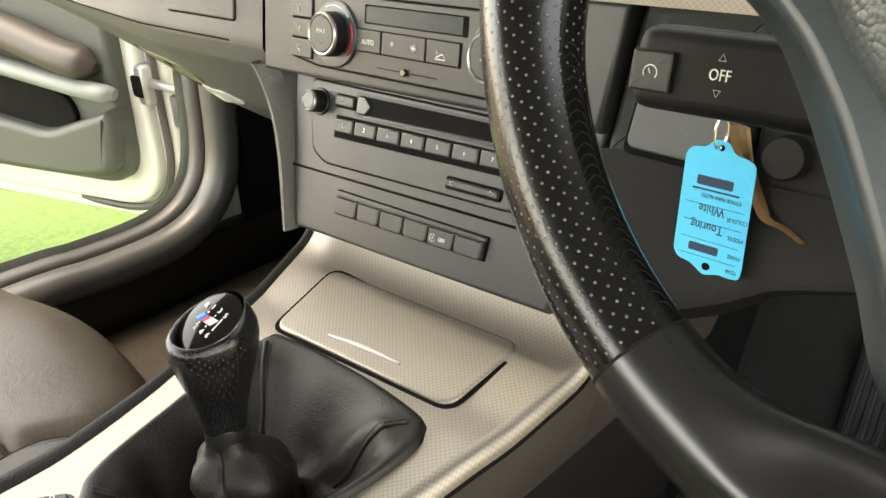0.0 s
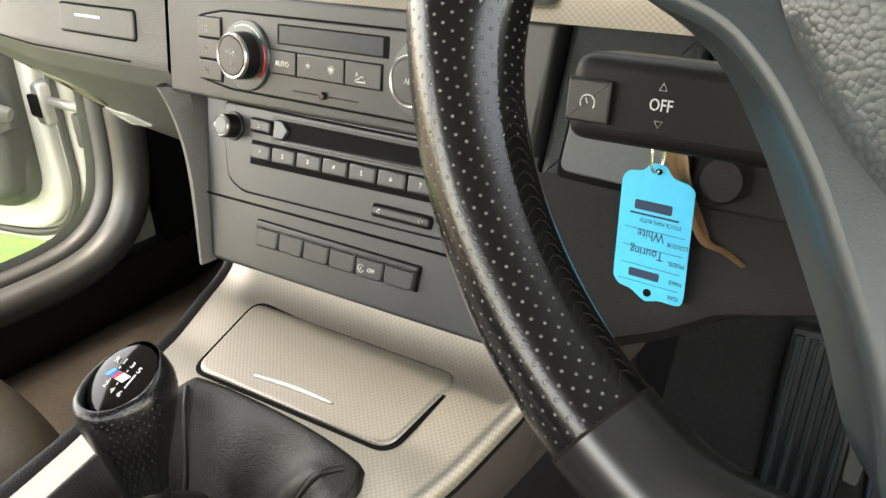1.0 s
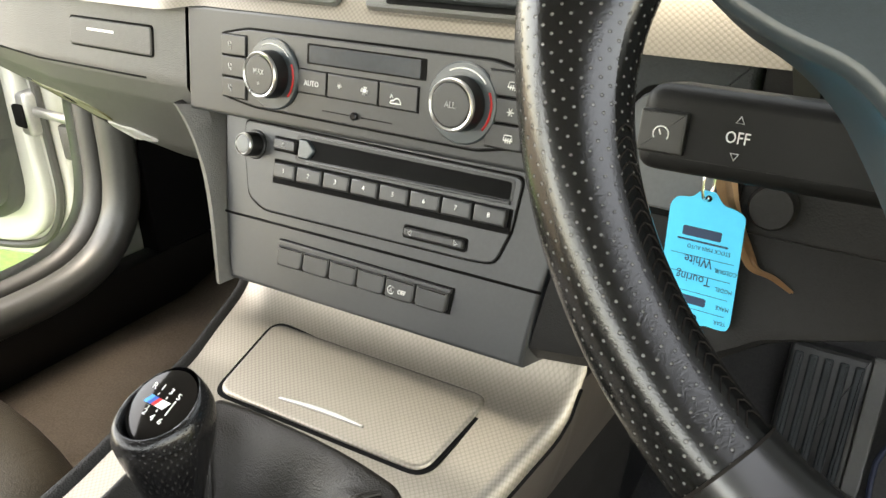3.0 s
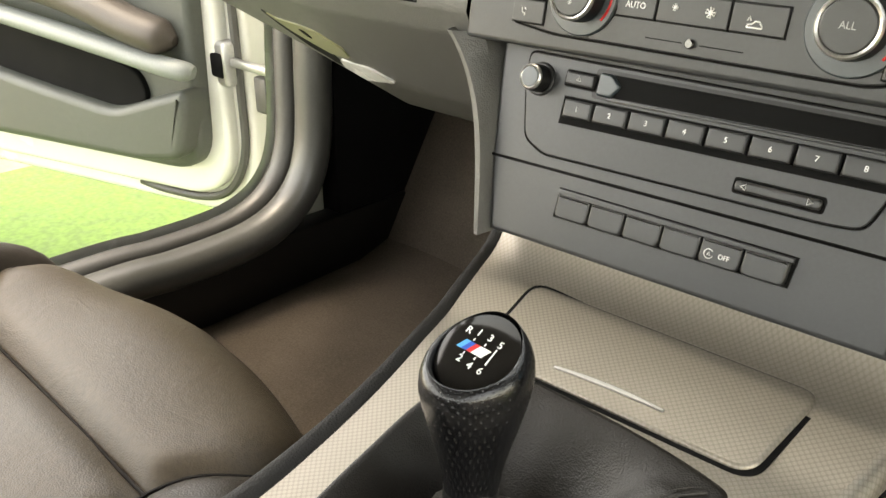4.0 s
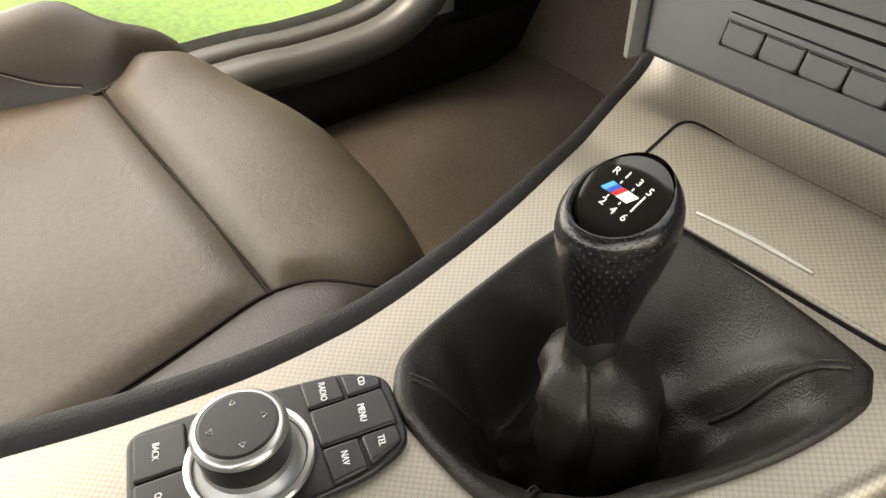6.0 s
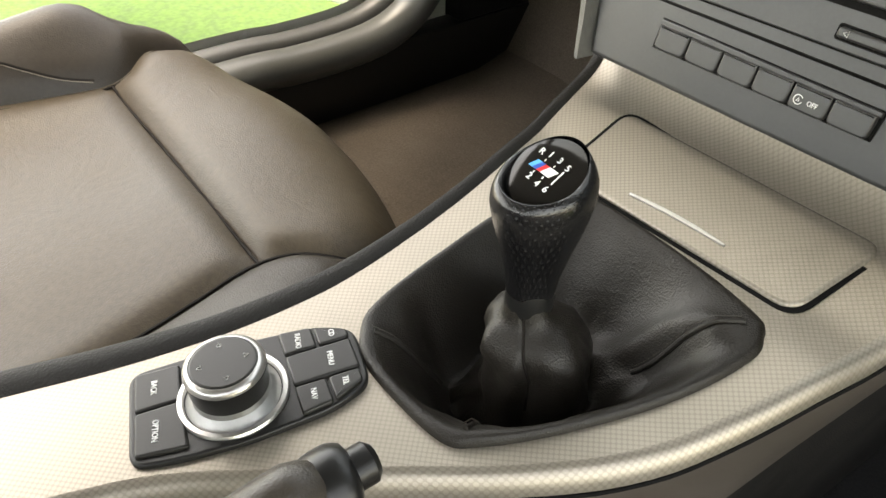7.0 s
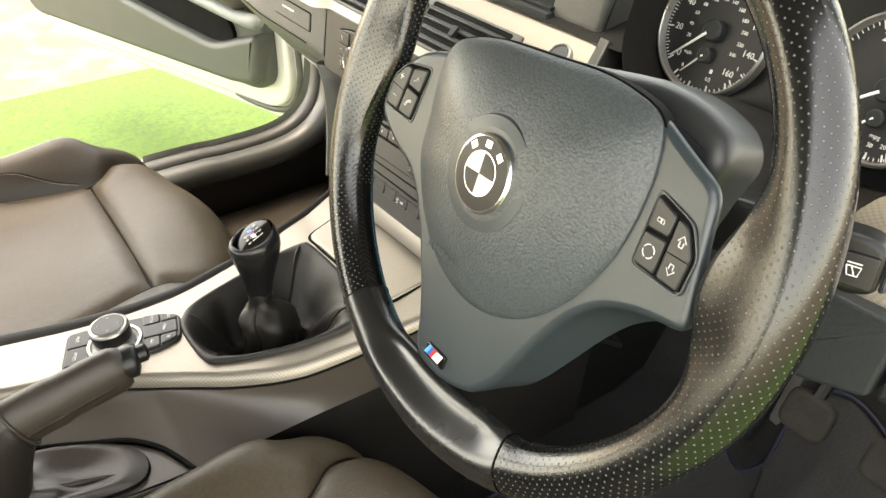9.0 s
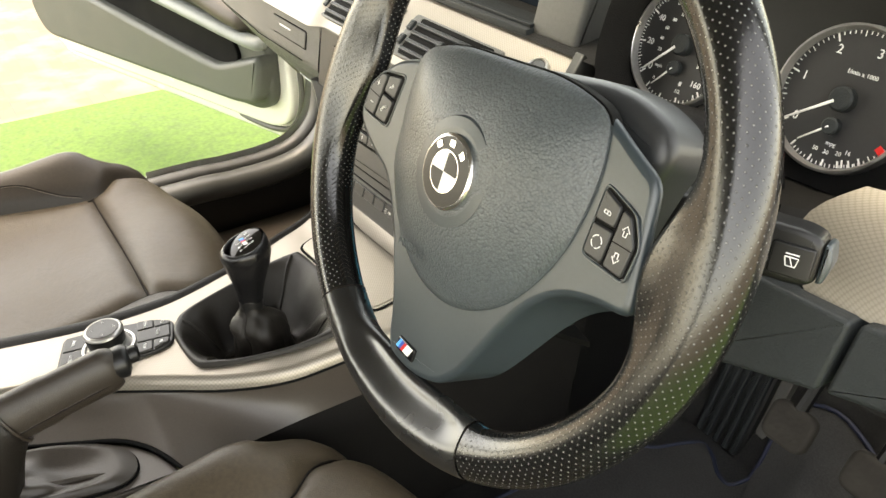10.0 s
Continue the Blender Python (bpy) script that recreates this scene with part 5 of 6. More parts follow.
part("right_trim", sheet(20, 8, lambda u, v: TR2 @ Vector((0.034 + 0.20 * u - 0.022 * math.sin(math.pi * v) * (1 - u), -0.004 + 0.072 * v + 0.02 * u * v, 0.004 * math.sin(math.pi * v))), lambda u, v: (0.18 * u, 0.08 * v)), SILVER, dash, "textured silver trim strip")

# ---- instrument cluster ----
cluster = thing("instrument_cluster", "instrument cluster with two round black dials in a hooded binnacle", "instrument cluster", (0.37, 0.3, 0.93))
GM = axes((0.298, 0.292, 0.961), (1, 0, 0), (0, 0.34, 0.94))
part("backplate", prism(rounded([(-0.07, -0.062), (0.225, -0.062), (0.225, 0.075), (-0.07, 0.075)], 0.03, 6), -0.03, -0.004, GM), BLACK, cluster)
part("binnacle", sheet(50, 8, lambda u, v: GM @ Vector((0.0875 + (0.1355 + 0.0 * v) * math.copysign(abs(math.cos(2 * math.pi * u)) ** 0.6, math.cos(2 * math.pi * u)), 0.006 + (0.070 + 0.012 * v) * math.copysign(abs(math.sin(2 * math.pi * u)) ** 0.7, math.sin(2 * math.pi * u)), -0.01 + 0.055 * v)), closed_u=True), DIM, cluster, "grained binnacle hood")


def gauge(a, digits, caption, start, stop, ticks, needle, small, inner=()):
    """A dial; small holds the angle and figure of each step on the lower scale, inner the figures of a second scale."""
    m = at(GM, a, 0, 0)
    g = part("dial", lathe([(0.0485, -0.006), (0.0485, -0.001), (0.001, -0.001)], 64, m), DIAL, cluster, "black dial with white figures")
    part("chrome_ring", lathe([(0.0468, -0.003), (0.0470, 0.004), (0.0484, 0.0062), (0.0502, 0.0052), (0.0508, -0.003)], 72, m, cap=False), SILVER_EDGE, g, "bright dial ring")

    def tick(deg, r0, r1, w):
        c, s = math.cos(radians(deg)), math.sin(radians(deg))
        return prism([(r0 * c - w * s, r0 * s + w * c), (r1 * c - w * s, r1 * s + w * c), (r1 * c + w * s, r1 * s - w * c), (r0 * c + w * s, r0 * s - w * c)], -0.0015, -0.0006, m)

    step = ticks // (len(digits) - 1)
    tk = [tick(start + (stop - start) * i / ticks, 0.0405 if i % step == 0 else 0.0425 if i % step == step // 2 else 0.0440, 0.0462, 0.0006 if i % step == 0 else 0.0003) for i in range(ticks + 1)]
    tk += [tick(d, 0.0415, 0.0462, 0.0006) for d, _ in small]
    tk += [tick(small[0][0] + (small[-1][0] - small[0][0]) * i / 16, 0.0440, 0.0462, 0.0003) for i in range(17)]
    part("scale", join(*tk), WHITE, g)
    for i, d in enumerate(digits):
        q = radians(start + (stop - start) * i / (len(digits) - 1))
        if d:
            part("figure", letters(d, 0.0088 if len(d) < 2 else 0.0070, at(m, 0.0350 * math.cos(q), 0.0350 * math.sin(q), -0.0006)), WHITE, g)
    for i, d in enumerate(inner):
        q = radians(start + (stop - start) * (i + 1) * 12.43 / 160)
        part("figure", letters(d, 0.0040, at(m, 0.0245 * math.cos(q), 0.0245 * math.sin(q), -0.0006)), WHITE, g)
    q = radians(needle)
    part("needle", tube([m @ Vector((0.004 * math.cos(q), 0.004 * math.sin(q), 0.0068)), m @ Vector((0.041 * math.cos(q), 0.041 * math.sin(q), 0.003))], [0.0012, 0.0008], 6), WHITE, g, "white needle")
    part("hub", lathe([(0.0085, -0.001), (0.0085, 0.0055), (0.0070, 0.0068)], 28, m), LOWER, g, "round black needle hub")
    q2 = radians(needle + 4)
    part("small_needle", tube([m @ Vector((0, -0.019, 0.0045)), m @ Vector((0.024 * math.cos(q2), -0.019 + 0.024 * math.sin(q2), 0.002))], [0.0009, 0.0006], 6), WHITE, g)
    part("small_hub", lathe([(0.0060, -0.001), (0.0060, 0.0040), (0.0048, 0.0050)], 24, at(m, 0, -0.019, 0)), LOWER, g)
    part("caption", letters(caption, 0.0042, at(m, *((0.004, 0.0185) if len(caption) > 4 else (-0.018, -0.021)), -0.0006)), WHITE, g)
    for d, word in small:
        if word:
            part("figure", letters(word, 0.0042, at(m, 0.0365 * math.cos(radians(d)), 0.0365 * math.sin(radians(d)), -0.0006)), WHITE, g)
    return g


gauge(0.0015, ["0", "20", "40", "60", "80", "100", "120", "140", "160"], "mph", 222, -48, 80, 222, [(240, "0"), (262, ""), (284, "1/2"), (306, ""), (326, "1")], [str(20 * i) for i in range(1, 13)])
tach = gauge(0.143, ["0", "1", "2", "3", "4", "", ""], "1/min x 1000", 215, -67, 60, 215, [(240, ""), (262, "50"), (275, "30"), (289, "20"), (299, "16"), (308, "")])
part("caption", letters("mpg", 0.0042, at(GM, 0.147, -0.0300, -0.0006)), WHITE, tach)
part("red_zone", join(*[prism(rect(-0.0012, 0.0405, 0.0012, 0.0462), -0.002, -0.0004, at(GM, 0.143, 0, 0, d - 90)) for d in (-31, -34)]), RED, tach, "red end of the scale")
part("fuel_mark", prism(rect(-0.0012, -0.0016, 0.0012, 0.0016, 0.0004), -0.002, -0.0004, at(GM, 0.0105, -0.0290, 0)), WHITE, cluster)

# ---- steering wheel ----
WM = axes((0.374, 0.039, 0.953), (0.99985, 0.01745, 0), (0, math.sin(radians(21.9)), math.cos(radians(21.9))))
wheel = thing("steering_wheel", "three-spoke sports steering wheel with a perforated black leather rim", "steering wheel", m=WM)
R = 0.1685


def web(deg):
    """How far the leather reaches inwards where a spoke meets the rim."""
    d = deg % 360
    gap = lambda c: (d - c + 180) % 360 - 180
    return 0.0115 * math.exp(-(gap(271) / 23.0) ** 4) + sum(0.0215 * math.exp(-abs(gap(c) / w) ** k) for c, w, k in ((2.0, 14.5, 2.2), (171.0, 18.5, 2.1)))


def rim_section(deg, turn, grow_by=0.0):
    """The round rim with a thin web of leather that reaches in to a spoke."""
    e = web(deg)
    a, h = 0.0158 + grow_by, 0.0160 + grow_by
    c, s = math.cos(turn), math.sin(turn)
    rr = R + a * c if c > 0 else R + (a + e) * c
    k = max(0.0, -c)
    low = 215 < deg % 360 < 320
    w = min(1.0, e / (0.0095 if low else 0.018))
    w = w * w * (3 - 2 * w)
    q = min(1.0, k / 0.8)
    level = 0.36 if low else 0.58
    saddle = (1 - (1 - level) * q * q * (3 - 2 * q)) * math.sqrt(max(0.0, 1 - k ** 12))
    z = h * (abs(s) * (1 - w) + saddle * w) if c < 0 else h * abs(s)
    return (rr * math.cos(radians(deg)) - 0.0015 * (1 - math.cos(radians(deg))) / 2, rr * math.sin(radians(deg)), math.copysign(z, s))


def rim_piece(a0, a1, n, grow_by=0.0, t0=0.0, t1=360.0, nt=28):
    """A stretch of the rim whose UV map follows the leather, in metres."""
    @functools.lru_cache(None)
    def across(u):
        deg = a0 + (a1 - a0) * u
        out = [0.0]
        for i in range(nt):
            p, q = (Vector(rim_section(deg, radians(t0 + (t1 - t0) * (i + k) / nt), grow_by)) for k in (0, 1))
            out.append(out[-1] + (q - p).length)
        zero = np.interp(0.0, np.linspace(t0, t1, nt + 1), out)
        return [v - zero for v in out]
    return sheet(n, nt, lambda u, v: rim_section(a0 + (a1 - a0) * u, radians(t0 + (t1 - t0) * v), grow_by), lambda u, v: (R * radians(a1 - a0) * u, across(u)[round(v * nt)]))


rim_a = part("rim_perforated", rim_piece(295.5, 594.5, 430, 0, -145, 150, 30), RIM_DOTS, wheel, "perforated black leather rim", local=True, sharp=80)
for a0, a1, skin, words in ((295.5, 336, RIM_SMOOTH, "plain black leather inside of the rim"), (336, 392, RIM_DOTS, ""), (392, 500, RIM_SMOOTH, "plain black leather inside of the rim"), (500, 566, RIM_DOTS, ""), (566, 594.5, RIM_SMOOTH, "plain black leather inside of the rim")):
    part("rim_inner", rim_piece(a0, a1, int((a1 - a0) * 1.4), 0, 150, 215, 12), skin, wheel, words, local=True, sharp=80)
part("rim_smooth", rim_piece(234.5, 295.5, 90, 0.0004, 0, 360, 56), RIM_GLOSSY, wheel, "smooth glossy black leather rim section", local=True, sharp=80)
for d in (234.5, 295.5):
    part("joint", rim_piece(d - 0.16, d + 0.16, 2, 0.0006), SEAM, rim_a, local=True)
# cross stitching round the inner side of the rim
st = []
for i in range(230):
    d = 297 + 296 * i / 230
    if max(web(d - 1), web(d + 2)) > 0.002:
        continue
    for e0, e1 in ((2.86, 2.60), (2.86, 3.12)):
        st.append(tube([rim_section(d, e0, -0.0001), rim_section(d + 0.35, (e0 + e1) / 2, 0.0003), rim_section(d + 1.15, e1, -0.0001)], 0.00024, 5))
tagged(part("stitching", join(*st), SEAM, rim_a, "black cross stitching", local=True), kind="stuff")

spoke_r = [(0.060, 0.0665), (0.0800, 0.0605), (0.0985, 0.0515), (0.1220, 0.0410), (0.1280, 0.010), (0.1350, -0.0255)]
spoke_l = [(0.0250, -0.1345), (0.004, -0.1420), (-0.0160, -0.1440), (-0.0290, -0.1410), (-0.0355, -0.1310), (-0.0395, -0.1160), (-0.0460, -0.1010), (-0.054, -0.0860), (-0.065, -0.0660), (-0.078, -0.0480), (-0.092, -0.0350), (-0.109, -0.0295), (-0.127, -0.0205),
           (-0.140, -0.0100), (-0.1370, 0.0090), (-0.1290, 0.0210), (-0.118, 0.0315), (-0.107, 0.0385), (-0.090, 0.0435), (-0.062, 0.0480)]
spoke = spoke_r + [(0.112, -0.0285), (0.096, -0.0335), (0.083, -0.0410), (0.070, -0.0550), (0.0575, -0.0780), (0.0480, -0.1000), (0.0395, -0.1180)] + spoke_l
deep = [(x * 0.92, y * 0.94) for x, y in spoke_r] + [(0.114, -0.0335), (0.099, -0.0405), (0.087, -0.0510), (0.075, -0.0680), (0.0620, -0.0900), (0.0510, -0.1080), (0.0420, -0.1200), (0.0250, -0.1335), (0.004, -0.1410), (-0.0180, -0.1430), (-0.0340, -0.1395), (-0.0450, -0.1290), (-0.0505, -0.1180), (-0.0550, -0.1070), (-0.0610, -0.0960), (-0.0700, -0.0800), (-0.0810, -0.0610), (-0.0950, -0.0410)] + [(x * 0.995, y) for x, y in spoke_l[11:]]


def spoke_cover():
    """One moulded cover: a flat face with a rounded edge that falls away to the deeper outline behind."""
    face, back = rounded(spoke, 0.008, 4), rounded(deep, 0.008, 4)
    n = len(face)
    tang = [(Vector(face[(i + 1) % n]) - Vector(face[i - 1])).normalized() for i in range(n)]
    area = sum(face[i - 1][0] * face[i][1] - face[i][0] * face[i - 1][1] for i in range(n))
    side = [Vector((-d.y, d.x)) * math.copysign(1, area) for d in tang]
    bm = bmesh.new()
    rings = []
    for k in range(6):
        q = radians(90 * k / 5)
        d = 0.0045 * (1 - math.sin(q))
        rings.append([(p[0] + w.x * d, p[1] + w.y * d, 0.003 - 0.0045 * (1 - math.cos(q))) for p, w in zip(face, side)])
    for k in range(1, 7):
        f = k / 6
        rings.append([(p[0] + (b[0] - p[0]) * f ** 1.4, p[1] + (b[1] - p[1]) * f ** 1.4, -0.0015 - (0.009 + 0.018 * min(1, max(0, (0.02 - b[1]) / 0.04))) * f) for p, b in zip(face, back)])
    vs = [[bm.verts.new(p) for p in r] for r in rings]
    for a, b in zip(vs, vs[1:]):
        for i in range(n):
            bm.faces.new((a[i - 1], a[i], b[i], b[i - 1]))
    bm.faces.new(vs[0])
    bmesh.ops.recalc_face_normals(bm, faces=bm.faces[:])
    return bm


part("spokes", spoke_cover(), SPOKE, wheel, "dark grey spoke cover", local=True)
part("rear_cover", prism(rounded([(0.0, 0.066), (0.034, 0.0715), (0.058, 0.0745), (0.082, 0.0725), (0.103, 0.0645), (0.1115, 0.0510), (0.1060, 0.0360), (0.096, -0.0150), (0.06, -0.060), (-0.06, -0.060), (-0.108, -0.0250), (-0.112, 0.0150), (-0.100, 0.0380), (-0.06, 0.0600)], 0.012, 4), -0.045, -0.012, None, 0.010, 4), FASCIA, wheel, "black rear cover of the hub", local=True)
airbag = [(0.0, 0.066), (0.048, 0.0665), (0.086, 0.0565), (0.0905, 0.028), (0.0885, 0.006), (0.0835, -0.016), (0.073, -0.038), (0.056, -0.061), (0.031, -0.079), (0.0, -0.086)]
airbag = airbag + [(-x, y) for x, y in airbag[-2:0:-1]]
lean = Matrix.Rotation(radians(3.5), 2)
airbag = [tuple(lean @ Vector((x * (0.93 if x < 0 < y else 1.0), y))) for x, y in airbag]
part("airbag_gap", dome(rounded([(x * 1.014, y * 1.015) for x, y in airbag], 0.02, 4), 0.0024, 0.001, 4, None, 4), GAP, wheel, local=True)
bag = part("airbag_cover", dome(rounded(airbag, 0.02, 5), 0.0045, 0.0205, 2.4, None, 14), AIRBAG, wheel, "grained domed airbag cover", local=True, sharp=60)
HUB = Matrix.Translation((0.0, -0.003, 0.0248))
part("badge_dish", lathe([(0.0335, -0.0036), (0.0325, -0.0016), (0.026, -0.0009)], 48, HUB), SPOKE, bag, local=True)
badge = part("badge", lathe([(0.0225, -0.002), (0.0225, 0.0012), (0.0215, 0.0022), (0.0205, 0.0024)], 56, HUB), CHROME, bag, "round badge with a bright ring", local=True)
part("badge_band", lathe([(0.0207, 0.0015), (0.0205, 0.0026), (0.013, 0.0030)], 56, HUB), KEY, badge, local=True)
part("badge_ring", lathe([(0.0128, 0.0025), (0.0126, 0.0034), (0.0120, 0.0034)], 48, HUB), CHROME, badge, local=True)
for i, mt in enumerate((KEY, WHITE, KEY, WHITE)):
    q = [(0, 0)] + [(0.0118 * math.cos(radians(90 * i + 90 * k / 10)), 0.0118 * math.sin(radians(90 * i + 90 * k / 10))) for k in range(11)]
    part("badge_quarter", prism(q, 0.002, 0.0038, HUB), mt, badge, local=True)
for q in (130, 90, 50):
    part("badge_mark", prism(rect(-0.0022, 0.0150, 0.0022, 0.0188), 0.002, 0.0032, HUB @ Matrix.Rotation(radians(q - 90), 4, "Z")), CHROME, badge, local=True)
part("cover_text", letters("AIRBAG", 0.0085, Matrix.Translation((-0.021, -0.062, 0.0172)) @ Matrix.Rotation(radians(16), 4, "X"), 0.00022), AIRBAG, bag, local=True)
# small tricolour badge on the lower spoke
LB = Matrix.Translation((-0.0108, -0.1292, 0)) @ Matrix.Rotation(radians(-2), 4, "Z") @ Matrix.Translation((0.00625, 0.1245, 0))
mb = part("lower_badge", prism(rounded([(-0.0160, -0.1295), (0.0035, -0.1295), (0.0035, -0.1205), (-0.0160, -0.1205)], 0.001, 2), 0.0, 0.0050, LB, 0.0006), GLOSS, wheel, "small tricolour badge", local=True)
for a, w, mt in ((-0.0130, 0.0026, SKYBLUE), (-0.0104, 0.0026, BLUE), (-0.0078, 0.0026, RED), (-0.0030, 0.0066, WHITE)):
    part("stripe", prism([(a - w / 2 - 0.0013, -0.1277), (a + w / 2 - 0.0013, -0.1277), (a + w / 2 + 0.0013, -0.1213), (a - w / 2 + 0.0013, -0.1213)], 0.003, 0.0054, LB), mt, mb, local=True)

PLUS = [[(-0.6, 0), (0.6, 0)], [(0, -0.6), (0, 0.6)]]
MINUS = [[(-0.6, 0), (0.6, 0)]]
PHONE = [[(-0.7, -0.5), (-0.5, -0.8), (-0.2, -0.5), (-0.3, -0.2), (0.3, 0.4), (0.6, 0.3), (0.8, 0.6), (0.5, 0.8), (-0.3, 0.3), (-0.7, -0.5)]]
VOICE = [[(-0.7, -0.6), (-0.2, 0.1), (0.1, -0.3)], [(0.0, 0.6), (0.5, 0.1)], [(0.2, 0.9), (0.8, 0.2)]]
CIRCLE = [[(math.cos(q), math.sin(q)) for q in np.linspace(a, a + 1.2, 6)] for a in (0, 1.57, 3.14, 4.71)]
ARROW = [[(-0.35, -0.8), (-0.35, 0), (-0.8, 0), (0, 0.9), (0.8, 0), (0.35, 0), (0.35, -0.8), (-0.35, -0.8)]]
LAMP = [[(-0.8, 0.3), (-0.1, 0.3), (-0.1, -0.3), (-0.8, -0.3), (-0.8, 0.3)], [(0.1, 0.4), (0.7, 0.2), (0.7, -0.4), (0.1, -0.4), (0.1, 0.4)]]
DOWN = [[(x, -y) for x, y in ARROW[0]]]


def button_pad(m, flip, marks):
    """Three keys in a dark recess; the outer column is one tall rocker."""
    fx = lambda pts: [(x * flip, y) for x, y in pts]
    outline = [(-0.0155, -0.0185), (0.0150, -0.0200), (0.0160, -0.0010), (0.0075, 0.0120), (-0.0155, 0.0190)]
    pad = part("button_pad", prism(rounded(fx(outline), 0.004, 4), -0.004, 0.0008, m, 0.0006), GAP, wheel, local=True)
    ridge = [m @ Vector((x, y, 0.0006)) for x, y in rounded(fx([(x * 1.05, y * 1.05) for x, y in outline]), 0.004, 4)]
    part("pad_ridge", tube(ridge, 0.0006, 6, closed=True), SPOKE, pad, local=True)
    for pl, (a, b), shape, size in zip(([(-0.0142, 0.0012), (-0.0010, 0.0012), (-0.0010, 0.0125), (-0.0142, 0.0172)], [(-0.0142, -0.0172), (-0.0010, -0.0180), (-0.0010, -0.0006), (-0.0142, -0.0006)],
                                        [(0.0008, -0.0182), (0.0138, -0.0190), (0.0144, -0.0018), (0.0070, 0.0104), (0.0008, 0.0122)]),
                                       ((-0.0076, 0.0070), (-0.0076, -0.0090), (0.0072, 0.0030)), marks[:3], (0.0028, 0.0034, 0.0032)):
        k = part("button", prism(rounded(fx(pl), 0.002, 3), -0.002, 0.0026, m, 0.0010, 3), BUTTON, pad, local=True)
        part("symbol", mark(m, a * flip, b, 0.0027, shape, size), WHITE, pad, local=True)
    part("key_split", prism(rect(min(0.0010 * flip, 0.0142 * flip), -0.0047, max(0.0010 * flip, 0.0142 * flip), -0.0042), 0.0, 0.0028, m), GAP, pad, local=True)
    part("symbol", mark(m, 0.0072 * flip, -0.0110, 0.0027, marks[3], 0.0032), WHITE, pad, local=True)


button_pad(Matrix.Translation((0.1095, 0.0105, 0.0030)) @ Matrix.Rotation(radians(-2), 4, "Y"), 1, (LAMP, CIRCLE, ARROW, DOWN))
button_pad(Matrix.Translation((-0.1140, 0.0130, 0.0030)) @ Matrix.Rotation(radians(2), 4, "Y") @ Matrix.Rotation(radians(-9), 4, "Z"), -1, (VOICE, PHONE, PLUS, MINUS))

# ---- steering column and stalks ----
col = thing("steering_column", "black plastic steering column shroud behind the wheel", "steering column", (0.374, 0.18, 0.87))
CM = WM @ Matrix.Translation((0, 0, -0.1))
part("shroud", prism(rounded([(-0.062, -0.062), (0.062, -0.062), (0.070, 0.03), (0.045, 0.062), (-0.045, 0.062), (-0.070, 0.03)], 0.02, 5), -0.12, 0.068, CM, 0.016, 4), KNEE, col)


def stalk(name, label, x0, x1, y, z, h, d, side):
    s = thing(name, label, "stalk", (x0, y, z))
    m = axes(((x0 + x1) / 2, y, z), (1, 0, 0), (0, 0.2, 1))
    w = (x1 - x0) / 2
    part("lever", prism(rounded([(-w, -h), (w, -h * 0.95), (w, h * 0.95), (-w, h)], [0.008, 0.007, 0.007, 0.010], 5), -d, 0.0, m, 0.006, 4), STALK, s)
    return s, m, w


cs, sm, w = stalk("cruise_stalk", "black cruise control stalk with white lettering", 0.202, 0.325, 0.101, 0.8765, 0.0170, 0.024, 1)
ox = 0.2635
cb = part("cruise_button", prism(rect(0.2035 - ox, -0.0095, 0.2215 - ox, 0.0068, 0.001), 0.0, 0.0032, sm, 0.0010), KEY, cs, "square push button")
CRUISE = [[(math.cos(q), math.sin(q)) for q in np.linspace(-0.6, 3.74, 14)], [(0, -0.1), (-0.3, 0.6)]]
part("symbol", mark(sm, 0.2125 - ox, -0.002, 0.0034, CRUISE, 0.0030), WHITE, cb)
part("lettering", letters("OFF", 0.0064, at(sm, 0.2400 - ox, 0.0002, 0.0003), width=0.8), WHITE, cs)
part("arrow", triangle(sm, 0.2400 - ox, 0.0066, 0.0004, 0.0017, 0), WHITE, cs)
part("arrow", triangle(sm, 0.2400 - ox, -0.0062, 0.0004, 0.0017, 180), WHITE, cs)
ws = thing("wiper_stalk", "black wiper stalk with white symbols and a grey tip", "stalk", (0.45, 0.118, 0.95))
wm = axes((0.5090, 0.1097, 0.9470), (0.92, 0.36, 0), (0, 0.3, 1))
part("lever", prism(rounded([(-0.0615, -0.0150), (0.028, -0.0150), (0.037, -0.0120), (0.037, 0.0110), (0.028, 0.0145), (-0.0615, 0.0165)], [0.006, 0.01, 0.005, 0.005, 0.01, 0.008], 5), -0.024, 0.0, wm, 0.0035, 4), BLACK, ws)
part("tip", prism(rounded([(0.0372, -0.0110), (0.0405, -0.0105), (0.0428, 0.0), (0.0405, 0.0095), (0.0372, 0.0102)], 0.003, 4), -0.022, -0.0015, wm, 0.002, 4), SPOKE, ws, "smooth glossy grey tip")
WIPE = [[(-0.8, 0.5), (-0.5, -0.6), (0.6, -0.6), (0.8, 0.5), (-0.8, 0.5)], [(0.3, -0.6), (-0.3, 0.6)], [(-0.8, 0.9), (0.8, 0.9)]]
wb = part("wiper_button", prism(rect(0.014, -0.0105, 0.035, 0.0065, 0.002), 0.0, 0.0028, wm, 0.001), BLACK, ws)
part("symbol", mark(wm, 0.0245, -0.002, 0.0030, WIPE, 0.0042), WHITE, wb)
part("symbol", mark(wm, 0.0060, 0.002, 0.0004, WIPE, 0.0034), WHITE, ws)
part("symbol", mark(wm, 0.0045, 0.0100, 0.0004, [[(-0.8, -0.6), (0.8, 0), (-0.8, 0.6), (-0.8, -0.6)]], 0.0026), WHITE, ws)

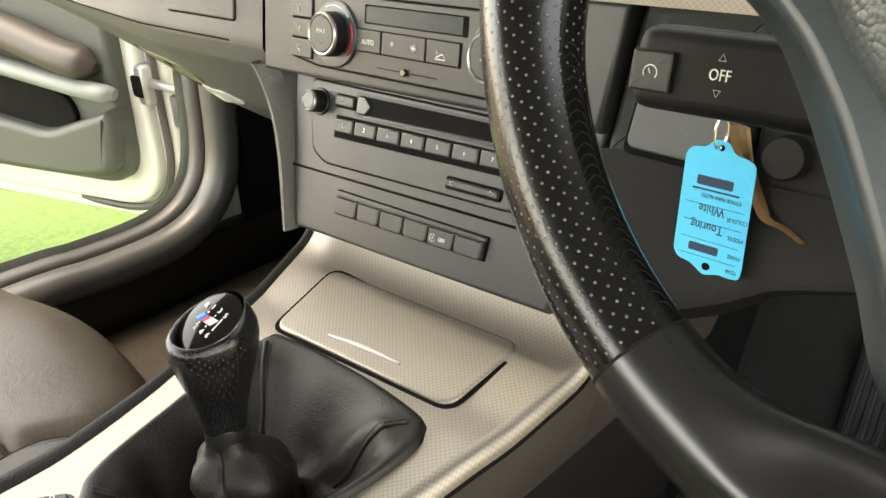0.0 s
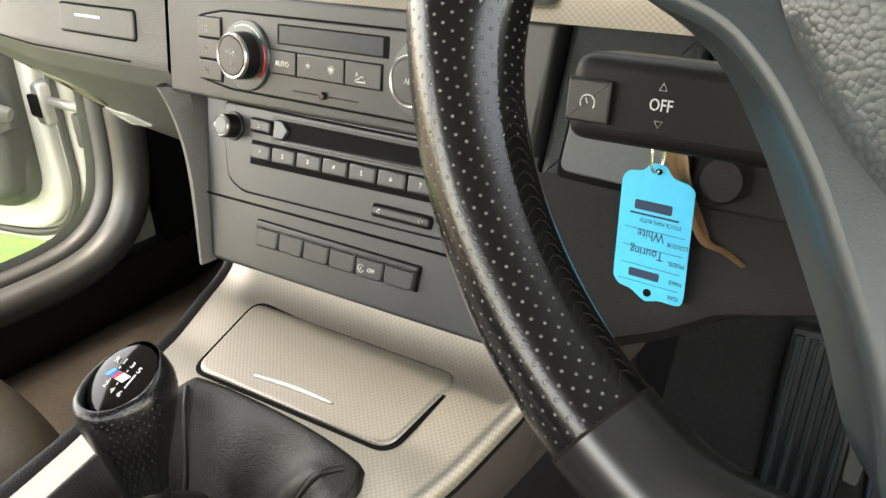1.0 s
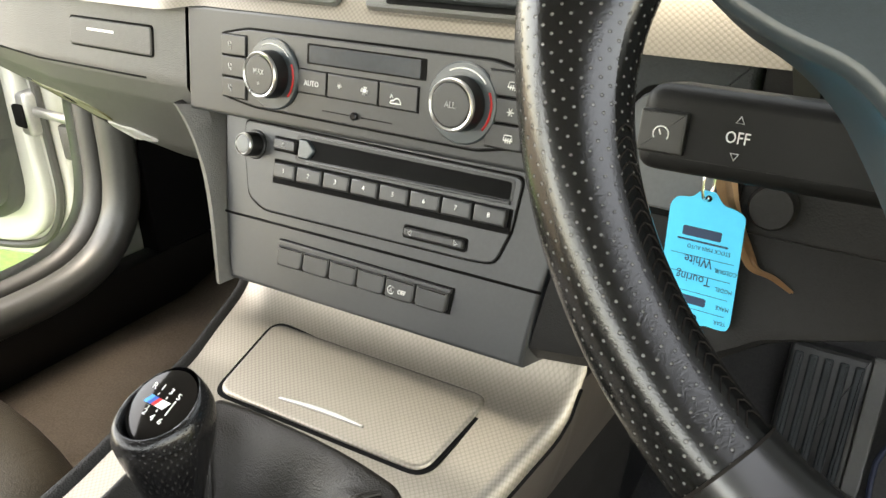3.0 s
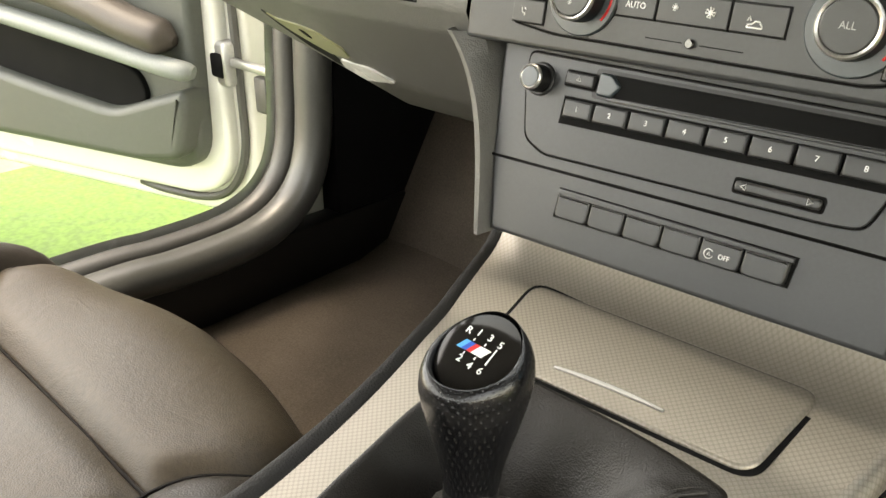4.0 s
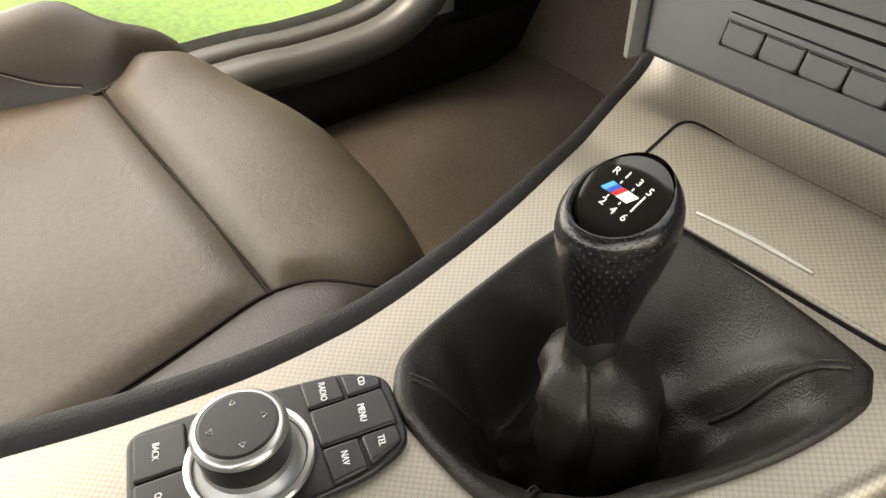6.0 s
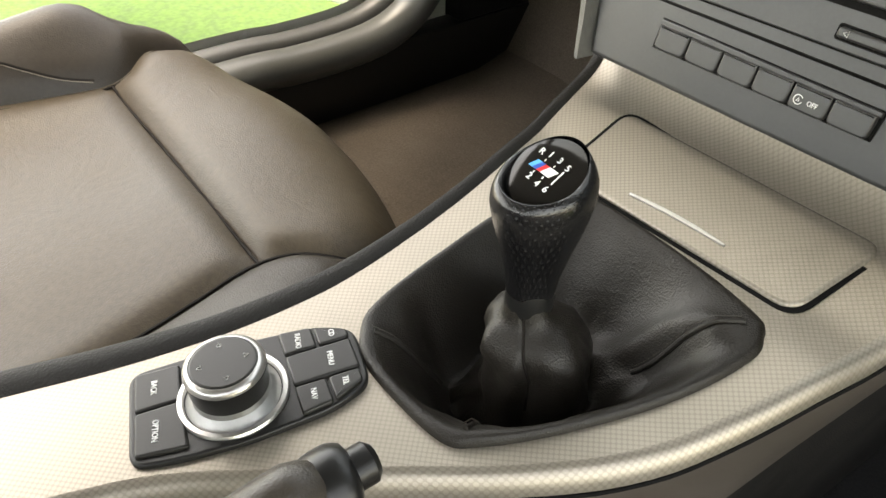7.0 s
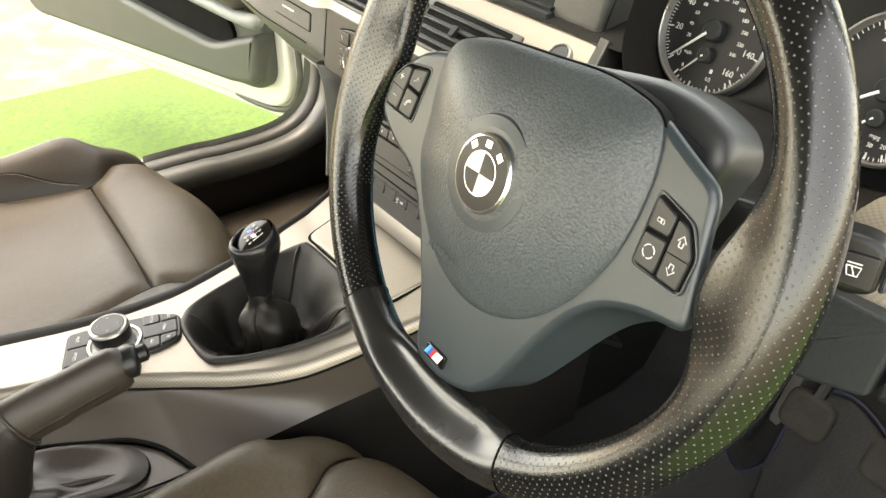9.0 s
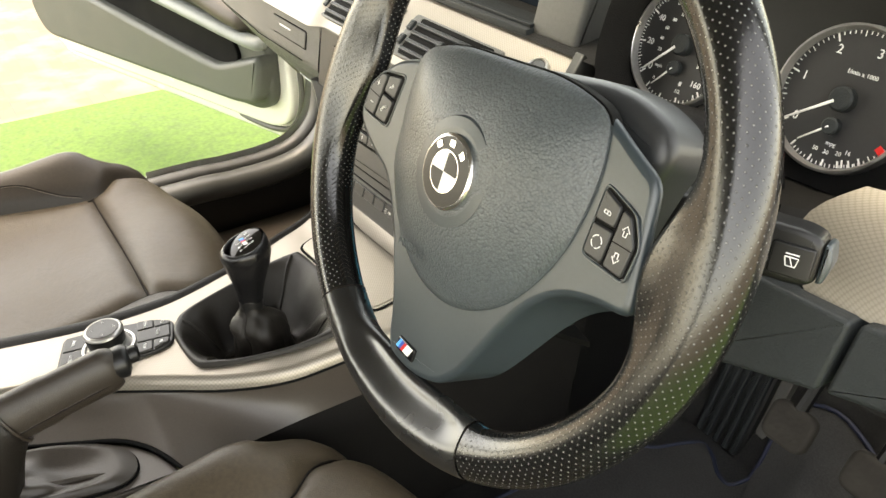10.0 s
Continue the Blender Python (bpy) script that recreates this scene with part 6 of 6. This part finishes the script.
part("lower_tab", prism([(-0.012, -0.010), (0.014, -0.002), (-0.006, 0.006)], -0.002, 0.003, axes((0.385, 0.118, 0.800), (1, 0.2, 0), (0, 1, 0.05))), GAP, col, "dark triangular opening")

# ---- key tag ----
tag = thing("key_tag", "blue handwritten key tag hanging upside down", "key tag", (0.214, 0.172, 0.826))
TM = axes((0.2145, 0.171, 0.790), (1, 0.0, -0.01), (0, 0.10, 1))
tag_poly = [(-0.018, -0.026), (-0.015, -0.030), (-0.008, -0.031), (0.0, -0.036), (0.008, -0.0335), (0.013, -0.034), (0.0185, -0.0335), (0.0195, -0.029), (0.0175, 0.026), (0.014, 0.0285), (0.006, 0.030), (0.002, 0.0355), (-0.005, 0.0355), (-0.009, 0.031), (-0.0165, 0.030), (-0.019, 0.026)]
part("card", prism(rounded(tag_poly, 0.002, 3), -0.0004, 0.0004, TM), TAG, tag, "blue card")
part("hole", lathe([(0.0021, 0.0), (0.0021, 0.0007), (0.0019, 0.0008)], 20, at(TM, 0.001, -0.031, 0)), GAP, tag)
part("eyelet", lathe([(0.0016, 0.0), (0.0016, 0.0007), (0.0014, 0.0008)], 20, at(TM, -0.001, 0.032, 0)), GAP, tag)
for word, a, b, size in (("YEAR", 0.0145, -0.030, 0.0032), ("MAKE", 0.0145, -0.022, 0.0032), ("MODEL", 0.0135, -0.0125, 0.0032), ("COLOUR", 0.0130, -0.003, 0.0032), ("STOCK MAN AUTO", 0.003, 0.0065, 0.0030), ("Touring", -0.002, -0.010, 0.0068), ("White", -0.001, -0.0005, 0.0068)):
    part("print", letters(word, size, at(TM, a, b, 0.0005, 180), 0.0001, 0.8), INK, tag)
for b in (-0.0265, -0.0175, -0.008, 0.0015):
    part("rule", prism(rect(-0.015, b, 0.016, b + 0.0003), 0, 0.0005, TM), INK, tag)
for a0, b0, a1, b1 in ((-0.011, 0.0115, 0.008, 0.0165), (-0.010, -0.024, 0.006, -0.0195), (-0.013, 0.0090, 0.012, 0.0100)):
    part("mark", prism(rect(a0, b0, a1, b1, 0.001), 0, 0.0005, TM), INK, tag)
part("key_ring", tube([(0.213 + 0.0015 * math.sin(q), 0.1725 + 0.004 * math.sin(q), 0.830 + 0.0085 * math.cos(q)) for q in np.linspace(0, 2 * math.pi, 25)[:-1]], 0.0008, 8, closed=True), CHROME, tag, "steel split ring")
strap = thing("leather_strap", "curled brown leather strap hanging behind the key tag", "strap", (0.22, 0.18, 0.825))
sp = smooth_path([(0.216, 0.180, 0.832), (0.222, 0.179, 0.815), (0.232, 0.180, 0.795), (0.238, 0.178, 0.788), (0.247, 0.179, 0.785), (0.257, 0.178, 0.780)], 5)
bm = sheet(len(sp) - 1, 3, lambda u, v: sp[round(u * (len(sp) - 1))] + Vector((0.011 * (v - 0.3) * (1 - u * 0.9), 0.004 * math.sin(v * 3), 0.006 * (v - 0.5) * u * (1 - u))))
bmesh.ops.solidify(bm, geom=bm.faces[:], thickness=0.0012)
part("strip", bm, KRAFT, strap)

# ---- pedals ----
rest = thing("footrest", "ribbed black footrest beside the pedals", "footrest", (0.25, 0.59, 0.36))
FM = axes((0.245, 0.585, 0.405), (1, 0, 0), (0, 0.40, 1))
part("plate", prism(rect(-0.040, -0.10, 0.040, 0.10, 0.004), -0.05, 0.0, FM, 0.004), BLACK, rest)
part("side_face", prism([(0.0405, -0.105), (0.058, -0.112), (0.058, 0.10), (0.0405, 0.10)], -0.05, -0.008, FM, 0.003), SOFT, rest, "smooth grey side face")
for i in range(5):
    part("rib", prism(rect(-0.034 + i * 0.0150, -0.09, -0.025 + i * 0.0150, 0.09, 0.002), -0.002, 0.006, FM, 0.0025, 3), LOWER, rest)


def pedal(x, y, z):
    p = thing("pedal", "rubber-covered foot pedal under the dashboard", "pedal", (x, y, z), group="foot pedals")
    m = axes((x, y, z), (1, 0, 0), (0, 0.5, 1))
    part("pad", prism(rect(-0.030, -0.026, 0.030, 0.026, 0.016, 6), -0.012, 0.0, m, 0.006, 4), PEDAL, p, "rough dusty rubber pad")
    part("arm", tube(smooth_path([(x, y + 0.01, z), (x, y + 0.06, z + 0.10), (x, y + 0.03, z + 0.28)], 5), 0.009, 10), BLACK, p)


pedal(0.364, 0.50, 0.475)
pedal(0.466, 0.505, 0.474)
fm = thing("floor_mat", "black floor mat with a blue piped edge", "floor mat", (0.4, 0.3, 0.37))
edge_line = smooth_path([(0.16, 0.05, 0), (0.17, 0.40, 0), (0.205, 0.48, 0), (0.231, 0.535, 0), (0.258, 0.532, 0), (0.285, 0.512, 0), (0.308, 0.510, 0), (0.316, 0.550, 0), (0.315, 0.60, 0), (0.38, 0.615, 0), (0.50, 0.58, 0), (0.60, 0.52, 0), (0.62, 0.05, 0), (0.4, 0.0, 0)], 5, closed=True)
bm = prism([(p.x, p.y) for p in edge_line], 0.0, 0.006)
for v in bm.verts:
    v.co.z += floor_height(v.co.x, v.co.y) + 0.008
part("mat", bm, DARK_CARPET, fm)
part("piping", tube([(p.x, p.y, floor_height(p.x, p.y) + 0.014) for p in edge_line], 0.003, 8, closed=True), PIPING, fm, "blue piped edge")


# ---- seats ----
def seat(name, label, cx, inner):
    """A cushion with a front panel, a middle panel and two bolsters; inner is the side of the console."""
    s = thing(name, label, "seat", (cx, -0.2, FLOOR))
    prof = [(-0.60, 0.545), (-0.45, 0.556), (-0.30, 0.566), (-0.18, 0.574), (-0.085, 0.584), (-0.03, 0.588), (0.015, 0.584), (0.045, 0.570), (0.062, 0.546), (0.070, 0.51), (0.068, 0.46), (0.055, 0.40)]
    path = smooth_path([(0, a, b) for a, b in prof], 6)
    acc = [0.0]
    for a, b in zip(path, path[1:]):
        acc.append(acc[-1] + (b - a).length)
    ys = [q.y for q in path]
    seam_at = lerp(-0.078, ys[:40], acc[:40])

    def base(x, t):
        y = lerp(t, acc, [q.y for q in path])
        z = lerp(t, acc, [q.z for q in path])
        d = abs(x)
        front = max(0.0, min(1.0, (t - seam_at + 0.02) / 0.12))
        y -= 1.15 * d * d * front * front * (3 - 2 * front)
        lift = (0.018 if x * inner > 0 else 0.058) * math.exp(-((d - 0.218) / 0.048) ** 2) * (1 - (0.75 if x * inner > 0 else 0.5) * front)
        z += lift - 0.9 * max(0, d - 0.225) ** 1.4 * 3.0 - 0.10 * max(0, d - 0.15) * front
        return Vector((cx + x, y, z))

    def seam_d(t):
        """Half the width between the bolster seams: narrowest at the cross seam."""
        y = lerp(t, acc, ys)
        return smooth_lerp(y if t < acc[42] else 0.03, [-0.6, -0.3, -0.2, -0.127, -0.087, -0.057, -0.024, 0.007, 0.03], [0.180, 0.176, 0.168, 0.156, 0.148, 0.153, 0.166, 0.180, 0.187], 0.012)

    def panel(pname, side, t0, t1, puff=0.012, nx=24, nt=30, skin=None):
        def fn(u, v):
            t = t0 + (t1 - t0) * v
            d = seam_d(t)
            x0, x1 = (-d, d) if not side else (d * side, 0.262 * side)
            x = x0 + (x1 - x0) * u
            e = 1e-3
            q = base(x, t)
            nrm = (base(x + e, t) - base(x - e, t)).cross(base(x, t + e) - base(x, t - e)).normalized()
            du = min(u, 1 - u) * abs(x1 - x0)
            dv = min(v, 1 - v) * abs(t1 - t0)
            edge = 1 - (1 - min(1, du / 0.024)) ** 2.4
            edge2 = 1 - (1 - min(1, dv / 0.024)) ** 2.4
            rest = (noise.noise(Vector((x * 9, t * 9, cx))) * 0.003 + noise.noise(Vector((x * 30, t * 30, cx))) * 0.0006)
            return q + nrm * (puff * (edge * edge2 - 1) + rest)
        return part(pname, sheet(nx, nt, fn), skin or LEATHER, s, sharp=70)

    total = acc[-1]
    panel("middle_panel", 0, 0.0, seam_at, nx=30, nt=40)
    panel("front_panel", 0, seam_at, total, nx=30, nt=40)
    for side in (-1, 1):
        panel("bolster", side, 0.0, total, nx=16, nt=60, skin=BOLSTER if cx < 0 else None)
    # a stitched seam that curves over one bolster
    w = inner if cx > 0 else -inner
    turn = [(0.1545, -0.137), (0.165, -0.147), (0.176, -0.158), (0.185, -0.172), (0.191, -0.188)] if cx > 0 else [(0.150, -0.094), (0.162, -0.118), (0.176, -0.142), (0.188, -0.165), (0.194, -0.190)]
    arc = smooth_path([(x * w, y, 0) for x, y in turn + [(0.197, -0.24), (0.198, -0.42)]], 8)
    arc = [base(q.x, lerp(q.y, ys[:40], acc[:40])) for q in arc]
    part("curved_seam", tube([q + Vector((0, 0, 0.0003)) for q in arc], 0.0011, 6), SEAM, s)
    st = []
    for a, b in zip(arc, arc[1:]):
        side = Vector((0, 0, 1)).cross(b - a).normalized() * 0.004
        for f in (0.1, 0.6):
            st.append(tube([a.lerp(b, f) + side + Vector((0, 0, 0.0007)), a.lerp(b, f + 0.28) + side + Vector((0, 0, 0.0007))], 0.0005, 4))
    tagged(part("stitching", join(*st), STITCH, s), kind="stuff")
    for side in (-1, 1):
        part("seam", tube([base(side * seam_d(total * 0.98 * i / 60), total * 0.98 * i / 60) - Vector((0, 0, 0.0105)) for i in range(61)], 0.0013, 6), SEAM, s)
    part("cross_seam", tube([base(seam_d(seam_at) * (i / 10 - 1), seam_at) - Vector((0, 0, 0.0105)) for i in range(21)], 0.0013, 6), SEAM, s)
    part("seat_base", block(cx - 0.235, cx + 0.235, -0.60, 0.0, FLOOR + 0.03, 0.50, 0.02, 3), BLACK, s, "black plastic seat base")
    return s


seat("passenger_seat", "grey-brown leather passenger seat cushion with stitched bolsters", -0.335, 1)
seat("driver_seat", "grey-brown leather driver seat cushion with stitched bolsters", 0.374, -1)
